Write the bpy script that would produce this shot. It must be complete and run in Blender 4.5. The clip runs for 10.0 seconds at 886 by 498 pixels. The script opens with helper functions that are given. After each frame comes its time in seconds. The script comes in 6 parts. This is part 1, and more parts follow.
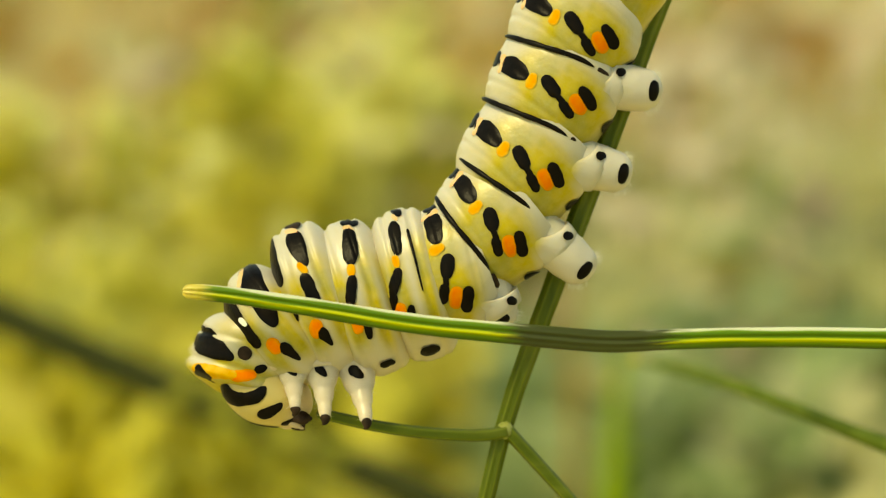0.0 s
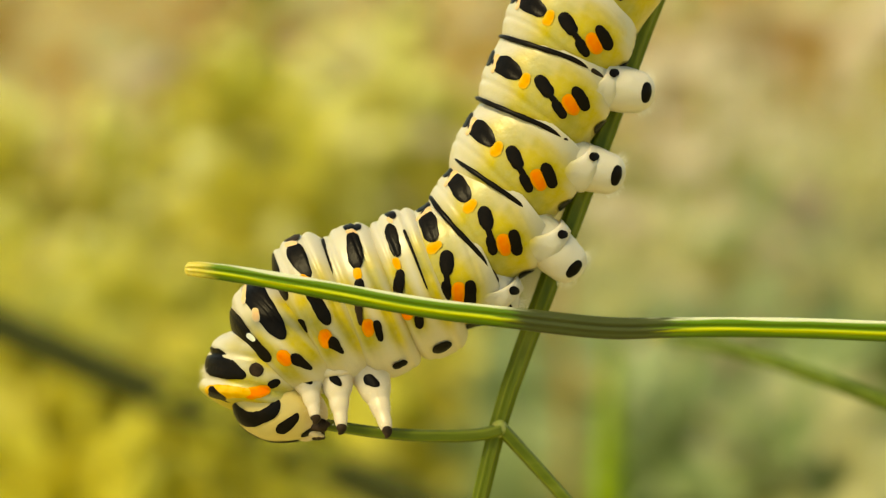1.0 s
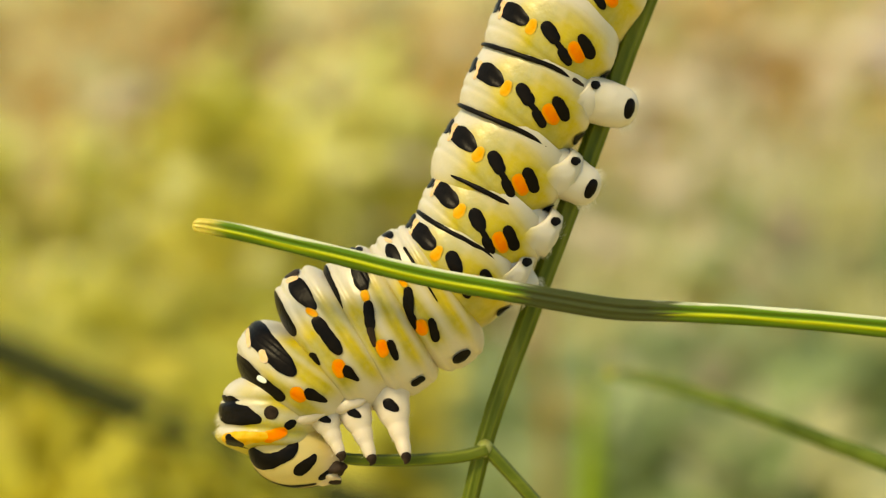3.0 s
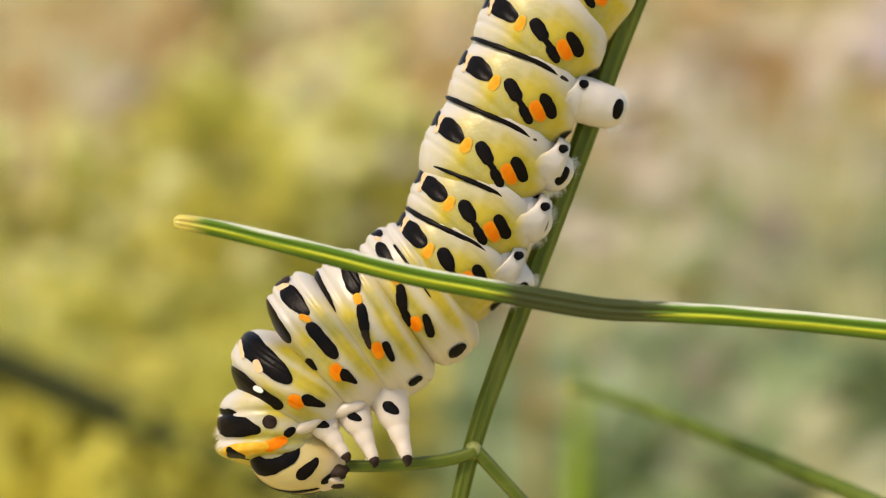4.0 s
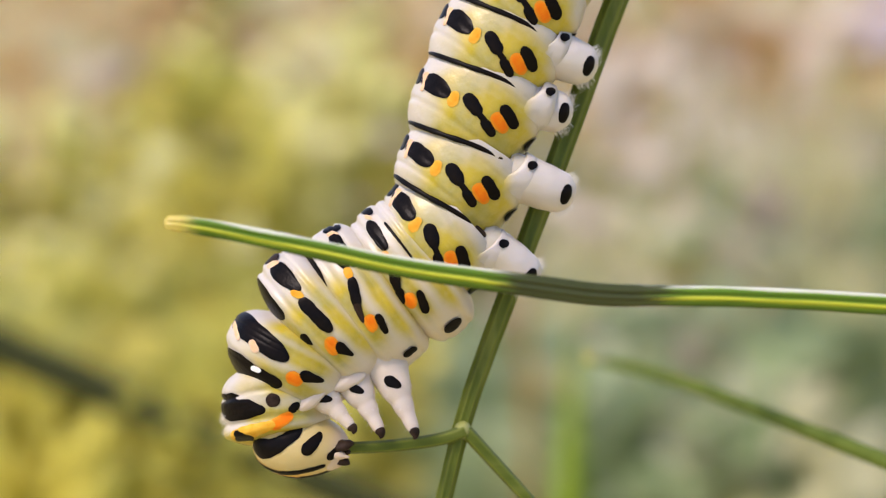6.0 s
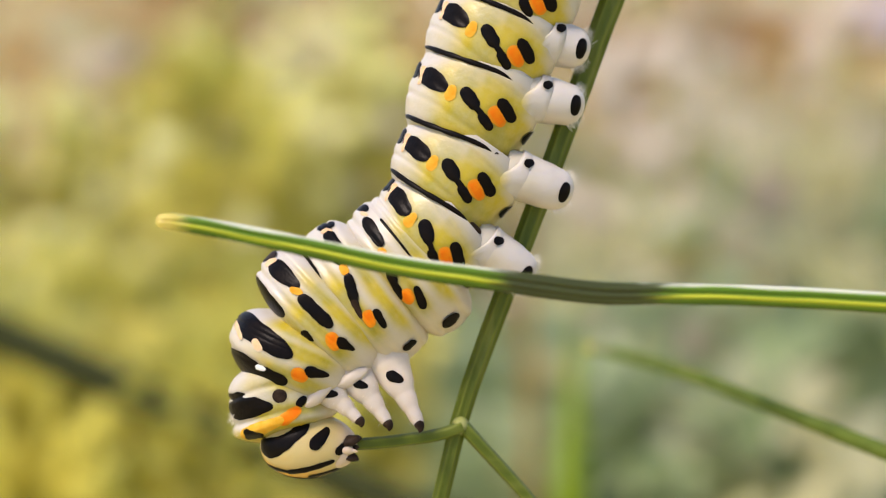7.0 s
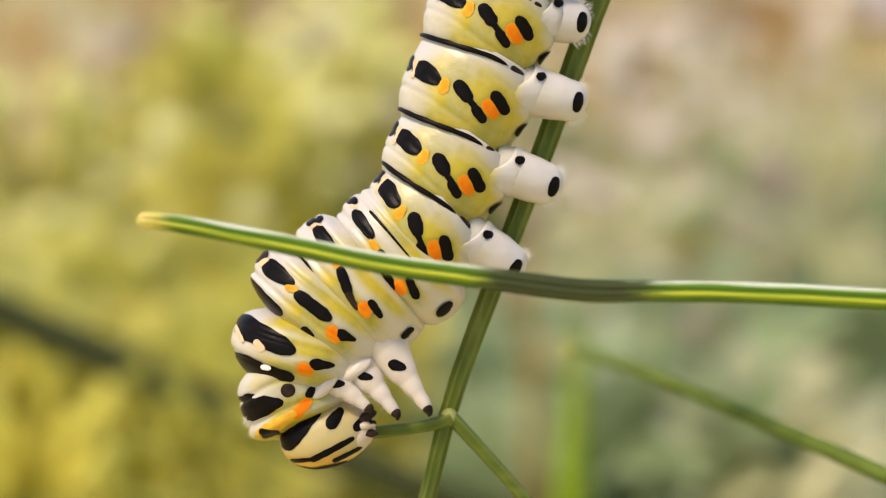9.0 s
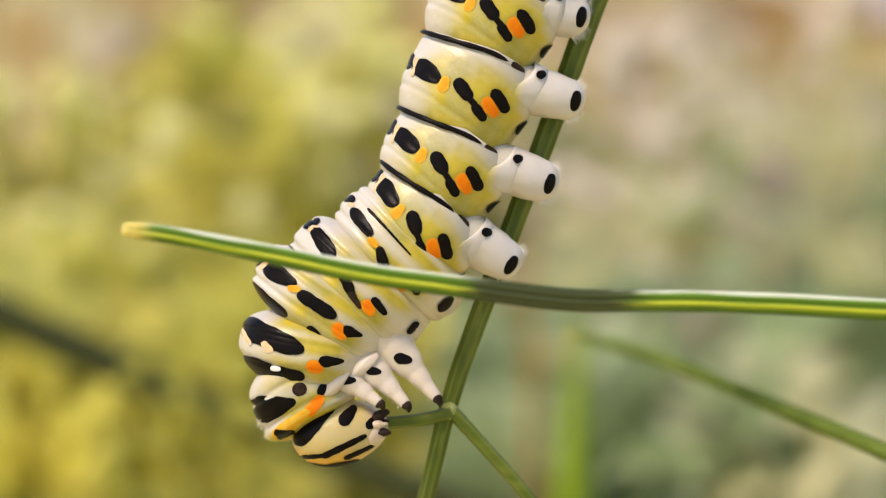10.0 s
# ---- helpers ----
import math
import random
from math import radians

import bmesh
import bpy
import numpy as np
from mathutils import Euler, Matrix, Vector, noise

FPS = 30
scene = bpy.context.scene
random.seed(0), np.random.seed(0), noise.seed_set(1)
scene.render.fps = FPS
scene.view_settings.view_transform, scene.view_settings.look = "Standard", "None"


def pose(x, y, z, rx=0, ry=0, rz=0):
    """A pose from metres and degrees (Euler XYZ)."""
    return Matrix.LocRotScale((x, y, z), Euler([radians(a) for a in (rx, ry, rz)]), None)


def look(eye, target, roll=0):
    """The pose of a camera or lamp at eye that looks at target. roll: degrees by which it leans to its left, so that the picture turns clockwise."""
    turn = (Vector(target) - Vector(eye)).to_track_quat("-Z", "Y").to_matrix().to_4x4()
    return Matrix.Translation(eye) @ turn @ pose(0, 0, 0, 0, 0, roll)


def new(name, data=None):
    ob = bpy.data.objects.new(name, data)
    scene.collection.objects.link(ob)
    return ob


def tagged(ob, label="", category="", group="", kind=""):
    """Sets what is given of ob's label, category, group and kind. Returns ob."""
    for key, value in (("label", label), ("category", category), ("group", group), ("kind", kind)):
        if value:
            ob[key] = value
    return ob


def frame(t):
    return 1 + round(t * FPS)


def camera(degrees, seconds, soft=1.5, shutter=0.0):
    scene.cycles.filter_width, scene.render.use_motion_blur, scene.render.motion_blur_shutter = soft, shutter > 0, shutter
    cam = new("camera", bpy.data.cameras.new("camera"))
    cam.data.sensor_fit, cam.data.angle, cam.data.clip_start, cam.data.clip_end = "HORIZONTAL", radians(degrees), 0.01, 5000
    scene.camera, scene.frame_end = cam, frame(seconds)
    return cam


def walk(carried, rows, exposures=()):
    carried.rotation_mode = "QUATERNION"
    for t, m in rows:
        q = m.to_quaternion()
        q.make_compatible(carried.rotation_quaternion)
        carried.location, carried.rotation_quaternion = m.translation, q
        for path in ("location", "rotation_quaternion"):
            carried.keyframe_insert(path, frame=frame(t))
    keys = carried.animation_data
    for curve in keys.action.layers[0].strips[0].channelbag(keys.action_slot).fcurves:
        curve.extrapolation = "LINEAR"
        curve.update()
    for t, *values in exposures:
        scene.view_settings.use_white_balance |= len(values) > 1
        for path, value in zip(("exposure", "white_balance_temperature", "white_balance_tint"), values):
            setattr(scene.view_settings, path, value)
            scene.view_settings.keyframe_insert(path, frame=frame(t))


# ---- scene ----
from mathutils.bvhtree import BVHTree

MM = 0.001

# ---- camera: held by hand a few inches from the caterpillar ----
cam = camera(30.0, 10.0, 1.25)
cam.data.dof.use_dof, cam.data.dof.focus_distance, cam.data.dof.aperture_fstop = True, 0.1065, 18.5
BASE = pose(0, 0, 0.45, -12)          # the camera's first place, tipped down
PLANE = BASE @ pose(0, 0.11, 0)       # the upright sheet in which the stem and the caterpillar lie
PATH = [
    (0, BASE @ pose(-0, 0, 0, 90, 0, 0)),
    (0.5, BASE @ pose(-0.00017, 0, 0.00008, 90, 0, -0.147)),
    (1, BASE @ pose(-0.00019, 0, -0.00011, 90, 0, -0.294)),
    (1.5, BASE @ pose(-0.00028, 0, -0.00055, 90.326, 0, -0.457)),
    (2, BASE @ pose(-0.00063, 0, -0.00054, 90.653, 0, -0.62)),
    (2.5, BASE @ pose(-0.00049, 0, -0.00079, 90.979, 0, -0.783)),
    (4, BASE @ pose(-0.00053, 0, -0.00014, 90.759, 0, -1.371)),
    (4.5, BASE @ pose(-0.00079, 0, -0.00034, 90.685, 0, -1.567)),
    (5, BASE @ pose(-0.00051, 0, -0.00053, 90.49, 0, -1.616)),
    (5.5, BASE @ pose(-0.00049, 0, -0.00045, 90.294, 0, -1.664)),
    (7, BASE @ pose(0.00006, 0, 0.0004, 89.633, 0, -1.518)),
    (7.5, BASE @ pose(0.00011, 0, 0.00056, 89.413, 0, -1.469)),
    (8, BASE @ pose(0.00046, 0, 0.00085, 89.282, 0, -1.403)),
    (8.5, BASE @ pose(0.00089, 0, 0.00088, 89.151, 0, -1.338)),
    (9, BASE @ pose(0.00128, 0, 0.00102, 89.021, 0, -1.273)),
    (9.5, BASE @ pose(0.00128, 0, 0.00068, 89.021, 0, -1.273)),
    (10, BASE @ pose(0.00128, 0, 0.0006, 89.021, 0, -1.273)),
]
walk(cam, PATH, exposures=[(0.0, 0.32, 12110, -15), (1.0, 0.41, 12210, -9), (2.5, 0.41, 11380, -5), (4.0, 0.43, 7240, 16), (4.5, 0.46, 6290, 28), (5.5, 0.47, 6290, 28), (7.0, 0.52, 6570, 22), (10.0, 0.53, 6910, 19)])

# ---- light ----
world = bpy.data.worlds.new("sky")
scene.world = world
world.use_nodes = True
wn, wl = world.node_tree.nodes, world.node_tree.links
sky = wn.new("ShaderNodeTexSky")
sky.sky_type, sky.sun_disc = "NISHITA", False
SUN_EL, SUN_AZ = 58, 232              # azimuth clockwise from +y
sky.sun_elevation, sky.sun_rotation = radians(SUN_EL), radians(SUN_AZ)
wn["Background"].inputs["Strength"].default_value = 0.15
wl.new(sky.outputs[0], wn["Background"].inputs["Color"])
sun = new("sun", bpy.data.lights.new("sun", "SUN"))
sun.data.energy, sun.data.angle, sun.data.color = 2.6, radians(14), (1.0, 0.90, 0.74)
e, a = radians(SUN_EL), radians(SUN_AZ)
sun.matrix_world = look((math.sin(a) * math.cos(e), math.cos(a) * math.cos(e), math.sin(e)), (0, 0, 0))


# ---- materials ----
class Mat:
    """A small wrapper that wires a node material."""

    def __init__(self, name, rough=0.5, spec=0.5):
        self.m = bpy.data.materials.new(name)
        self.m.use_nodes = True
        self.n, self.l = self.m.node_tree.nodes, self.m.node_tree.links
        self.b = self.n["Principled BSDF"]
        self.b.inputs["Roughness"].default_value = rough
        self.b.inputs["Specular IOR Level"].default_value = spec
        self.tc = self.n.new("ShaderNodeTexCoord").outputs["Object"]

    def noise(self, scale, detail=3, stretch=(1, 1, 1), rough=0.55):
        mp = self.n.new("ShaderNodeMapping")
        mp.inputs["Scale"].default_value = stretch
        self.l.new(self.tc, mp.inputs["Vector"])
        t = self.n.new("ShaderNodeTexNoise")
        t.inputs["Scale"].default_value, t.inputs["Detail"].default_value, t.inputs["Roughness"].default_value = scale, detail, rough
        self.l.new(mp.outputs[0], t.inputs["Vector"])
        return t.outputs["Fac"]

    def ramp(self, fac, *stops):
        rp = self.n.new("ShaderNodeValToRGB")
        el = rp.color_ramp.elements
        while len(el) < len(stops):
            el.new(0.5)
        for k, (p, c) in zip(el, stops):
            k.position, k.color = p, (*c, 1)
        self.l.new(fac, rp.inputs["Fac"])
        return rp.outputs["Color"]

    def mix(self, fac, a, b, blend="MIX"):
        mx = self.n.new("ShaderNodeMix")
        mx.data_type, mx.blend_type = "RGBA", blend
        for sock, v in (("Factor", fac), ("A", a), ("B", b)):
            i = next(s for s in mx.inputs if s.name == sock and (s.type == "RGBA" or (sock == "Factor" and s.type == "VALUE")))
            if isinstance(v, tuple):
                i.default_value = (*v, 1)
            elif isinstance(v, (int, float)):
                i.default_value = v
            else:
                self.l.new(v, i)
        return next(s for s in mx.outputs if s.type == "RGBA")

    def attr(self, name):
        t = self.n.new("ShaderNodeAttribute")
        t.attribute_name = name
        return t.outputs["Fac"]

    def color(self, c):
        if isinstance(c, tuple):
            self.b.inputs["Base Color"].default_value = (*c, 1)
        else:
            self.l.new(c, self.b.inputs["Base Color"])
        return self

    def bump(self, fac, strength, dist):
        t = self.n.new("ShaderNodeBump")
        t.inputs["Strength"].default_value, t.inputs["Distance"].default_value = strength, dist
        self.l.new(fac, t.inputs["Height"])
        self.l.new(t.outputs[0], self.b.inputs["Normal"])
        return self

    def sss(self, w, radius, scale):
        self.b.inputs["Subsurface Weight"].default_value = w
        self.b.inputs["Subsurface Radius"].default_value = radius
        self.b.inputs["Subsurface Scale"].default_value = scale
        return self


def skin(name, white, yellow, cream):
    m = Mat(name, 0.36, 0.5)
    olive = (yellow[0] * 0.72, yellow[1] * 0.80, yellow[2] * 1.2)
    gold = m.ramp(m.noise(420, 4), (0.34, olive), (0.52, yellow), (0.72, tuple(min(1, v * 1.15) for v in yellow)))
    patch = m.ramp(m.noise(520, 5, (1, 1, 1), 0.65), (0.34, (0.84, 0.84, 0.84)), (0.60, (1.0, 1.0, 1.0)))
    c = m.mix(m.mix(1.0, m.attr("yellow"), patch, "MULTIPLY"), white, gold)
    c = m.mix(m.attr("cream"), c, cream)
    c = m.mix(m.ramp(m.noise(2600, 2), (0.5, (0, 0, 0)), (0.85, (0.10, 0.10, 0.10))), c, white)
    m.color(c).bump(m.mix(0.3, m.noise(1500, 4), m.noise(1500, 3, (0.35, 0.35, 1))), 0.24, 0.0003)
    return m.sss(0.18, (1.0, 0.7, 0.3), 0.0004).m


SKIN = skin("caterpillar_skin", (0.545, 0.507, 0.440), (0.455, 0.352, 0.0042), (0.60, 0.505, 0.385))
HEAD_SKIN = skin("head_capsule", (0.504, 0.428, 0.185), (0.689, 0.353, 0.0168), (0.588, 0.454, 0.336))


def blotch(name, a, b, rough, sss=0.0, rim=None, spec=0.10):
    """Pigment; rim: the skin's colour, into which its edge fades."""
    m = Mat(name, rough, spec)
    c = m.ramp(m.noise(1400, 3), (0.35, a), (0.7, b))
    if rim:
        c = m.mix(m.ramp(m.attr("edge"), (0.45, (0, 0, 0)), (1.0, (0.85, 0.85, 0.85))), c, rim)
    m.color(c).bump(m.noise(3500, 3), 0.3, 0.00008)
    if sss:
        m.sss(sss, (1, 0.5, 0.2), 0.0005)
    return m.m


BLACK = blotch("black_pigment", (0.00336, 0.00294, 0.00252), (0.00756, 0.00504, 0.00336), 0.34, spec=0.07)
BROWN = blotch("dark_brown_pigment", (0.0151, 0.00924, 0.00588), (0.042, 0.0252, 0.016), 0.55)
ORANGE = blotch("orange_pigment", (0.806, 0.168, 0.00252), (0.84, 0.244, 0.00504), 0.6, rim=(0.655, 0.269, 0.0168))
YELLOW = blotch("yellow_orange_pigment", (0.798, 0.26, 0.0084), (0.823, 0.344, 0.0252), 0.6, rim=(0.521, 0.37, 0.042))
PEACH = blotch("peach_pigment", (0.739, 0.42, 0.202), (0.756, 0.504, 0.286), 0.5, 0.2, (0.605, 0.504, 0.336))
WHITE = blotch("white_pigment", (0.8, 0.8, 0.74), (0.86, 0.85, 0.8), 0.4, 0.2)
GOLD = blotch("golden_pigment", (0.672, 0.328, 0.0126), (0.689, 0.42, 0.0504), 0.5, 0.2)
PIGMENT = {"black": BLACK, "brown": BROWN, "orange": ORANGE, "yellow": YELLOW, "peach": PEACH, "white": WHITE, "gold": GOLD}
HAIR = Mat("pale_hair", 0.4).color((0.85, 0.82, 0.72)).m


def green(name, dark, mid, light, stretch, scale=900, rough=0.38):
    """Plant skin with streaks along the stem (local x)."""
    m = Mat(name, rough, 0.18)
    streak = m.noise(scale, 4, stretch)
    c = m.ramp(streak, (0.3, dark), (0.5, mid), (0.72, light))
    c = m.mix(m.ramp(m.noise(260, 3), (0.45, (0, 0, 0)), (0.75, (0.5, 0.5, 0.5))), c, dark)
    c = m.mix(m.attr("ridge"), c, tuple(v * 1.25 for v in light))
    m.color(c).bump(streak, 0.4, 0.0001)
    return m.sss(0.12, (0.6, 1.0, 0.2), 0.0006).m


STEM = green("stem_green", (0.058, 0.083, 0.007), (0.086, 0.116, 0.010), (0.138, 0.162, 0.025), (1, 1, 0.05), 900, 0.5)
TWIGM = green("twig_green", (0.056, 0.082, 0.007), (0.086, 0.118, 0.010), (0.142, 0.170, 0.025), (0.05, 1, 1), 900, 0.5)
NODE = green("node_green", (0.185, 0.218, 0.0504), (0.269, 0.294, 0.084), (0.37, 0.378, 0.151), (1, 1, 1))
SHOOTM = green("shoot_green", (0.063, 0.0966, 0.0101), (0.101, 0.143, 0.0168), (0.151, 0.206, 0.0336), (0.05, 1, 1), 400, 0.7)
BLADE_TIP = green("pale_tip", (0.462, 0.403, 0.0336), (0.554, 0.487, 0.0672), (0.638, 0.571, 0.168), (1, 1, 1), 500, 0.6)
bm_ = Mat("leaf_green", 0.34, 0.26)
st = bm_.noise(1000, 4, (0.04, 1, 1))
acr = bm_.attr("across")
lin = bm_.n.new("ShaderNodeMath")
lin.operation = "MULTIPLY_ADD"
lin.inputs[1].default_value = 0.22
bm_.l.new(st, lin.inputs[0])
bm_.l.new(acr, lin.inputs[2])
# colour across the blade; the near-white last stop paints a highlight along its top edge
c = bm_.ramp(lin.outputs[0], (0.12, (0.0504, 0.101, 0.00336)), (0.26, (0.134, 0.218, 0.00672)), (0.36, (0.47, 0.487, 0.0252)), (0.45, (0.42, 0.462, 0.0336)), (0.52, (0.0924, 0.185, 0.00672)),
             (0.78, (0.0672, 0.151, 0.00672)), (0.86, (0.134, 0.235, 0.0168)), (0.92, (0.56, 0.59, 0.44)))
c = bm_.mix(bm_.attr("brown"), c, bm_.ramp(st, (0.3, (0.021, 0.0286, 0.00672)), (0.7, (0.063, 0.0756, 0.0185))))
c = bm_.mix(bm_.attr("pale"), c, bm_.ramp(bm_.noise(900), (0.35, (0.504, 0.386, 0.0252)), (0.65, (0.605, 0.504, 0.134))))
BLADE = bm_.color(c).bump(st, 0.4, 0.0001).sss(0.12, (0.6, 1.0, 0.2), 0.0006).m
BACKSTEM = green("dark_stem", (0.0235, 0.0302, 0.00672), (0.037, 0.0437, 0.0101), (0.0546, 0.0613, 0.0168), (0.06, 1, 1), 300, 0.75)


# ---- building helpers ----
def mesh_of(name, verts, faces, mat, attrs=None, smooth=True):
    me = bpy.data.meshes.new(name)
    me.from_pydata([tuple(v) for v in verts], [], faces)
    me.materials.append(mat)
    if smooth:
        me.polygons.foreach_set("use_smooth", [True] * len(me.polygons))
    for key, vals in (attrs or {}).items():
        at = me.attributes.new(key, "FLOAT", "POINT")
        at.data.foreach_set("value", vals)
    me.update()
    return me


def part(name, data, parent=None, label=""):
    ob = new(name, data)
    ob.parent = parent
    return tagged(ob, label)


def thing(name, m, label, category, group="", kind=""):
    ob = tagged(new(name), label, category, group, kind)
    ob.empty_display_size = 0.01
    ob.matrix_basis = m
    return ob


def grid_faces(n, m, wrap=True, flip=False):
    """Faces of n rings of m points each."""
    fs = []
    for i in range(n - 1):
        for j in range(m if wrap else m - 1):
            k = (j + 1) % m
            q = (i * m + j, i * m + k, (i + 1) * m + k, (i + 1) * m + j)
            fs.append(q[::-1] if flip else q)
    return fs


def spline(pts, n):
    """n points on a smooth curve through pts (rows of any width)."""
    p = np.array(pts, float)
    k = len(p)
    d = np.r_[0, np.cumsum(np.linalg.norm(np.diff(p[:, :2 if p.shape[1] < 3 else 3], axis=0), axis=1))]
    tan = np.gradient(p, d, axis=0)
    out = []
    for s in np.linspace(0, d[-1], n):
        i = min(max(int(np.searchsorted(d, s)) - 1, 0), k - 2)
        h = d[i + 1] - d[i]
        t = (s - d[i]) / h
        out.append((2 * t**3 - 3 * t**2 + 1) * p[i] + (t**3 - 2 * t**2 + t) * h * tan[i] + (3 * t**2 - 2 * t**3) * p[i + 1] + (t**3 - t**2) * h * tan[i + 1])
    return np.array(out)


def tube(name, path, radii, mat, sides=14, ribs=0, rib=0.0, flat=1.0, seed=0, wob=0.0):
    """A closed tube on a path of 3D points; ribs: ridges that run along it; flat: thickness across the y axis."""
    path = np.array(path, float)
    n = len(path)
    rng = np.random.RandomState(seed)
    t = np.gradient(path, axis=0)
    t /= np.linalg.norm(t, axis=1)[:, None]
    ref = np.array([0, 1, 0.0]) if abs(t[:, 1]).mean() < 0.8 else np.array([1, 0, 0.0])
    verts = []
    for i in range(n):
        b = ref - t[i] * (ref @ t[i])
        b /= np.linalg.norm(b)
        c = np.cross(t[i], b)
        w = 1 + wob * rng.uniform(-1, 1)
        for j in range(sides):
            a = 2 * math.pi * j / sides
            q = radii[i] * w * (1 + rib * math.cos(ribs * a))
            verts.append(path[i] + b * q * flat * math.cos(a) + c * q * math.sin(a))
    faces = grid_faces(n, sides)
    verts += [path[0] - t[0] * radii[0] * 0.4, path[-1] + t[-1] * radii[-1] * 0.4]
    k = n * sides
    faces += [(k, (j + 1) % sides, j) for j in range(sides)]
    faces += [(k + 1, k - sides + j, k - sides + (j + 1) % sides) for j in range(sides)]
    ridge = [0.6 * max(0, math.cos(ribs * 2 * math.pi * j / sides)) ** 3 * (ribs > 0) for _ in range(n) for j in range(sides)] + [0.0, 0.0]
    return mesh_of(name, verts, faces, mat, {"ridge": ridge} if ribs else None)


def smooth01(x, a, b):
    t = min(max((x - a) / (b - a), 0), 1)
    return t * t * (3 - 2 * t)


# ---- the caterpillar ----
SEGMENTS = {  # radius and half length (mm)
    "T1": (3.61, 2.22),
    "T2": (4.51, 2.14),
    "T3": (5.3, 2.11),
    "A1": (5.49, 2.14),
    "A2": (5.3, 2.07),
    "A3": (4.32, 2.26),
    "A4": (4.29, 2.56),
    "A5": (4.32, 2.97),
    "A6": (4.32, 2.89),
    "A7": (4.32, 2.82),
    "A8": (3.9, 3.1),
}

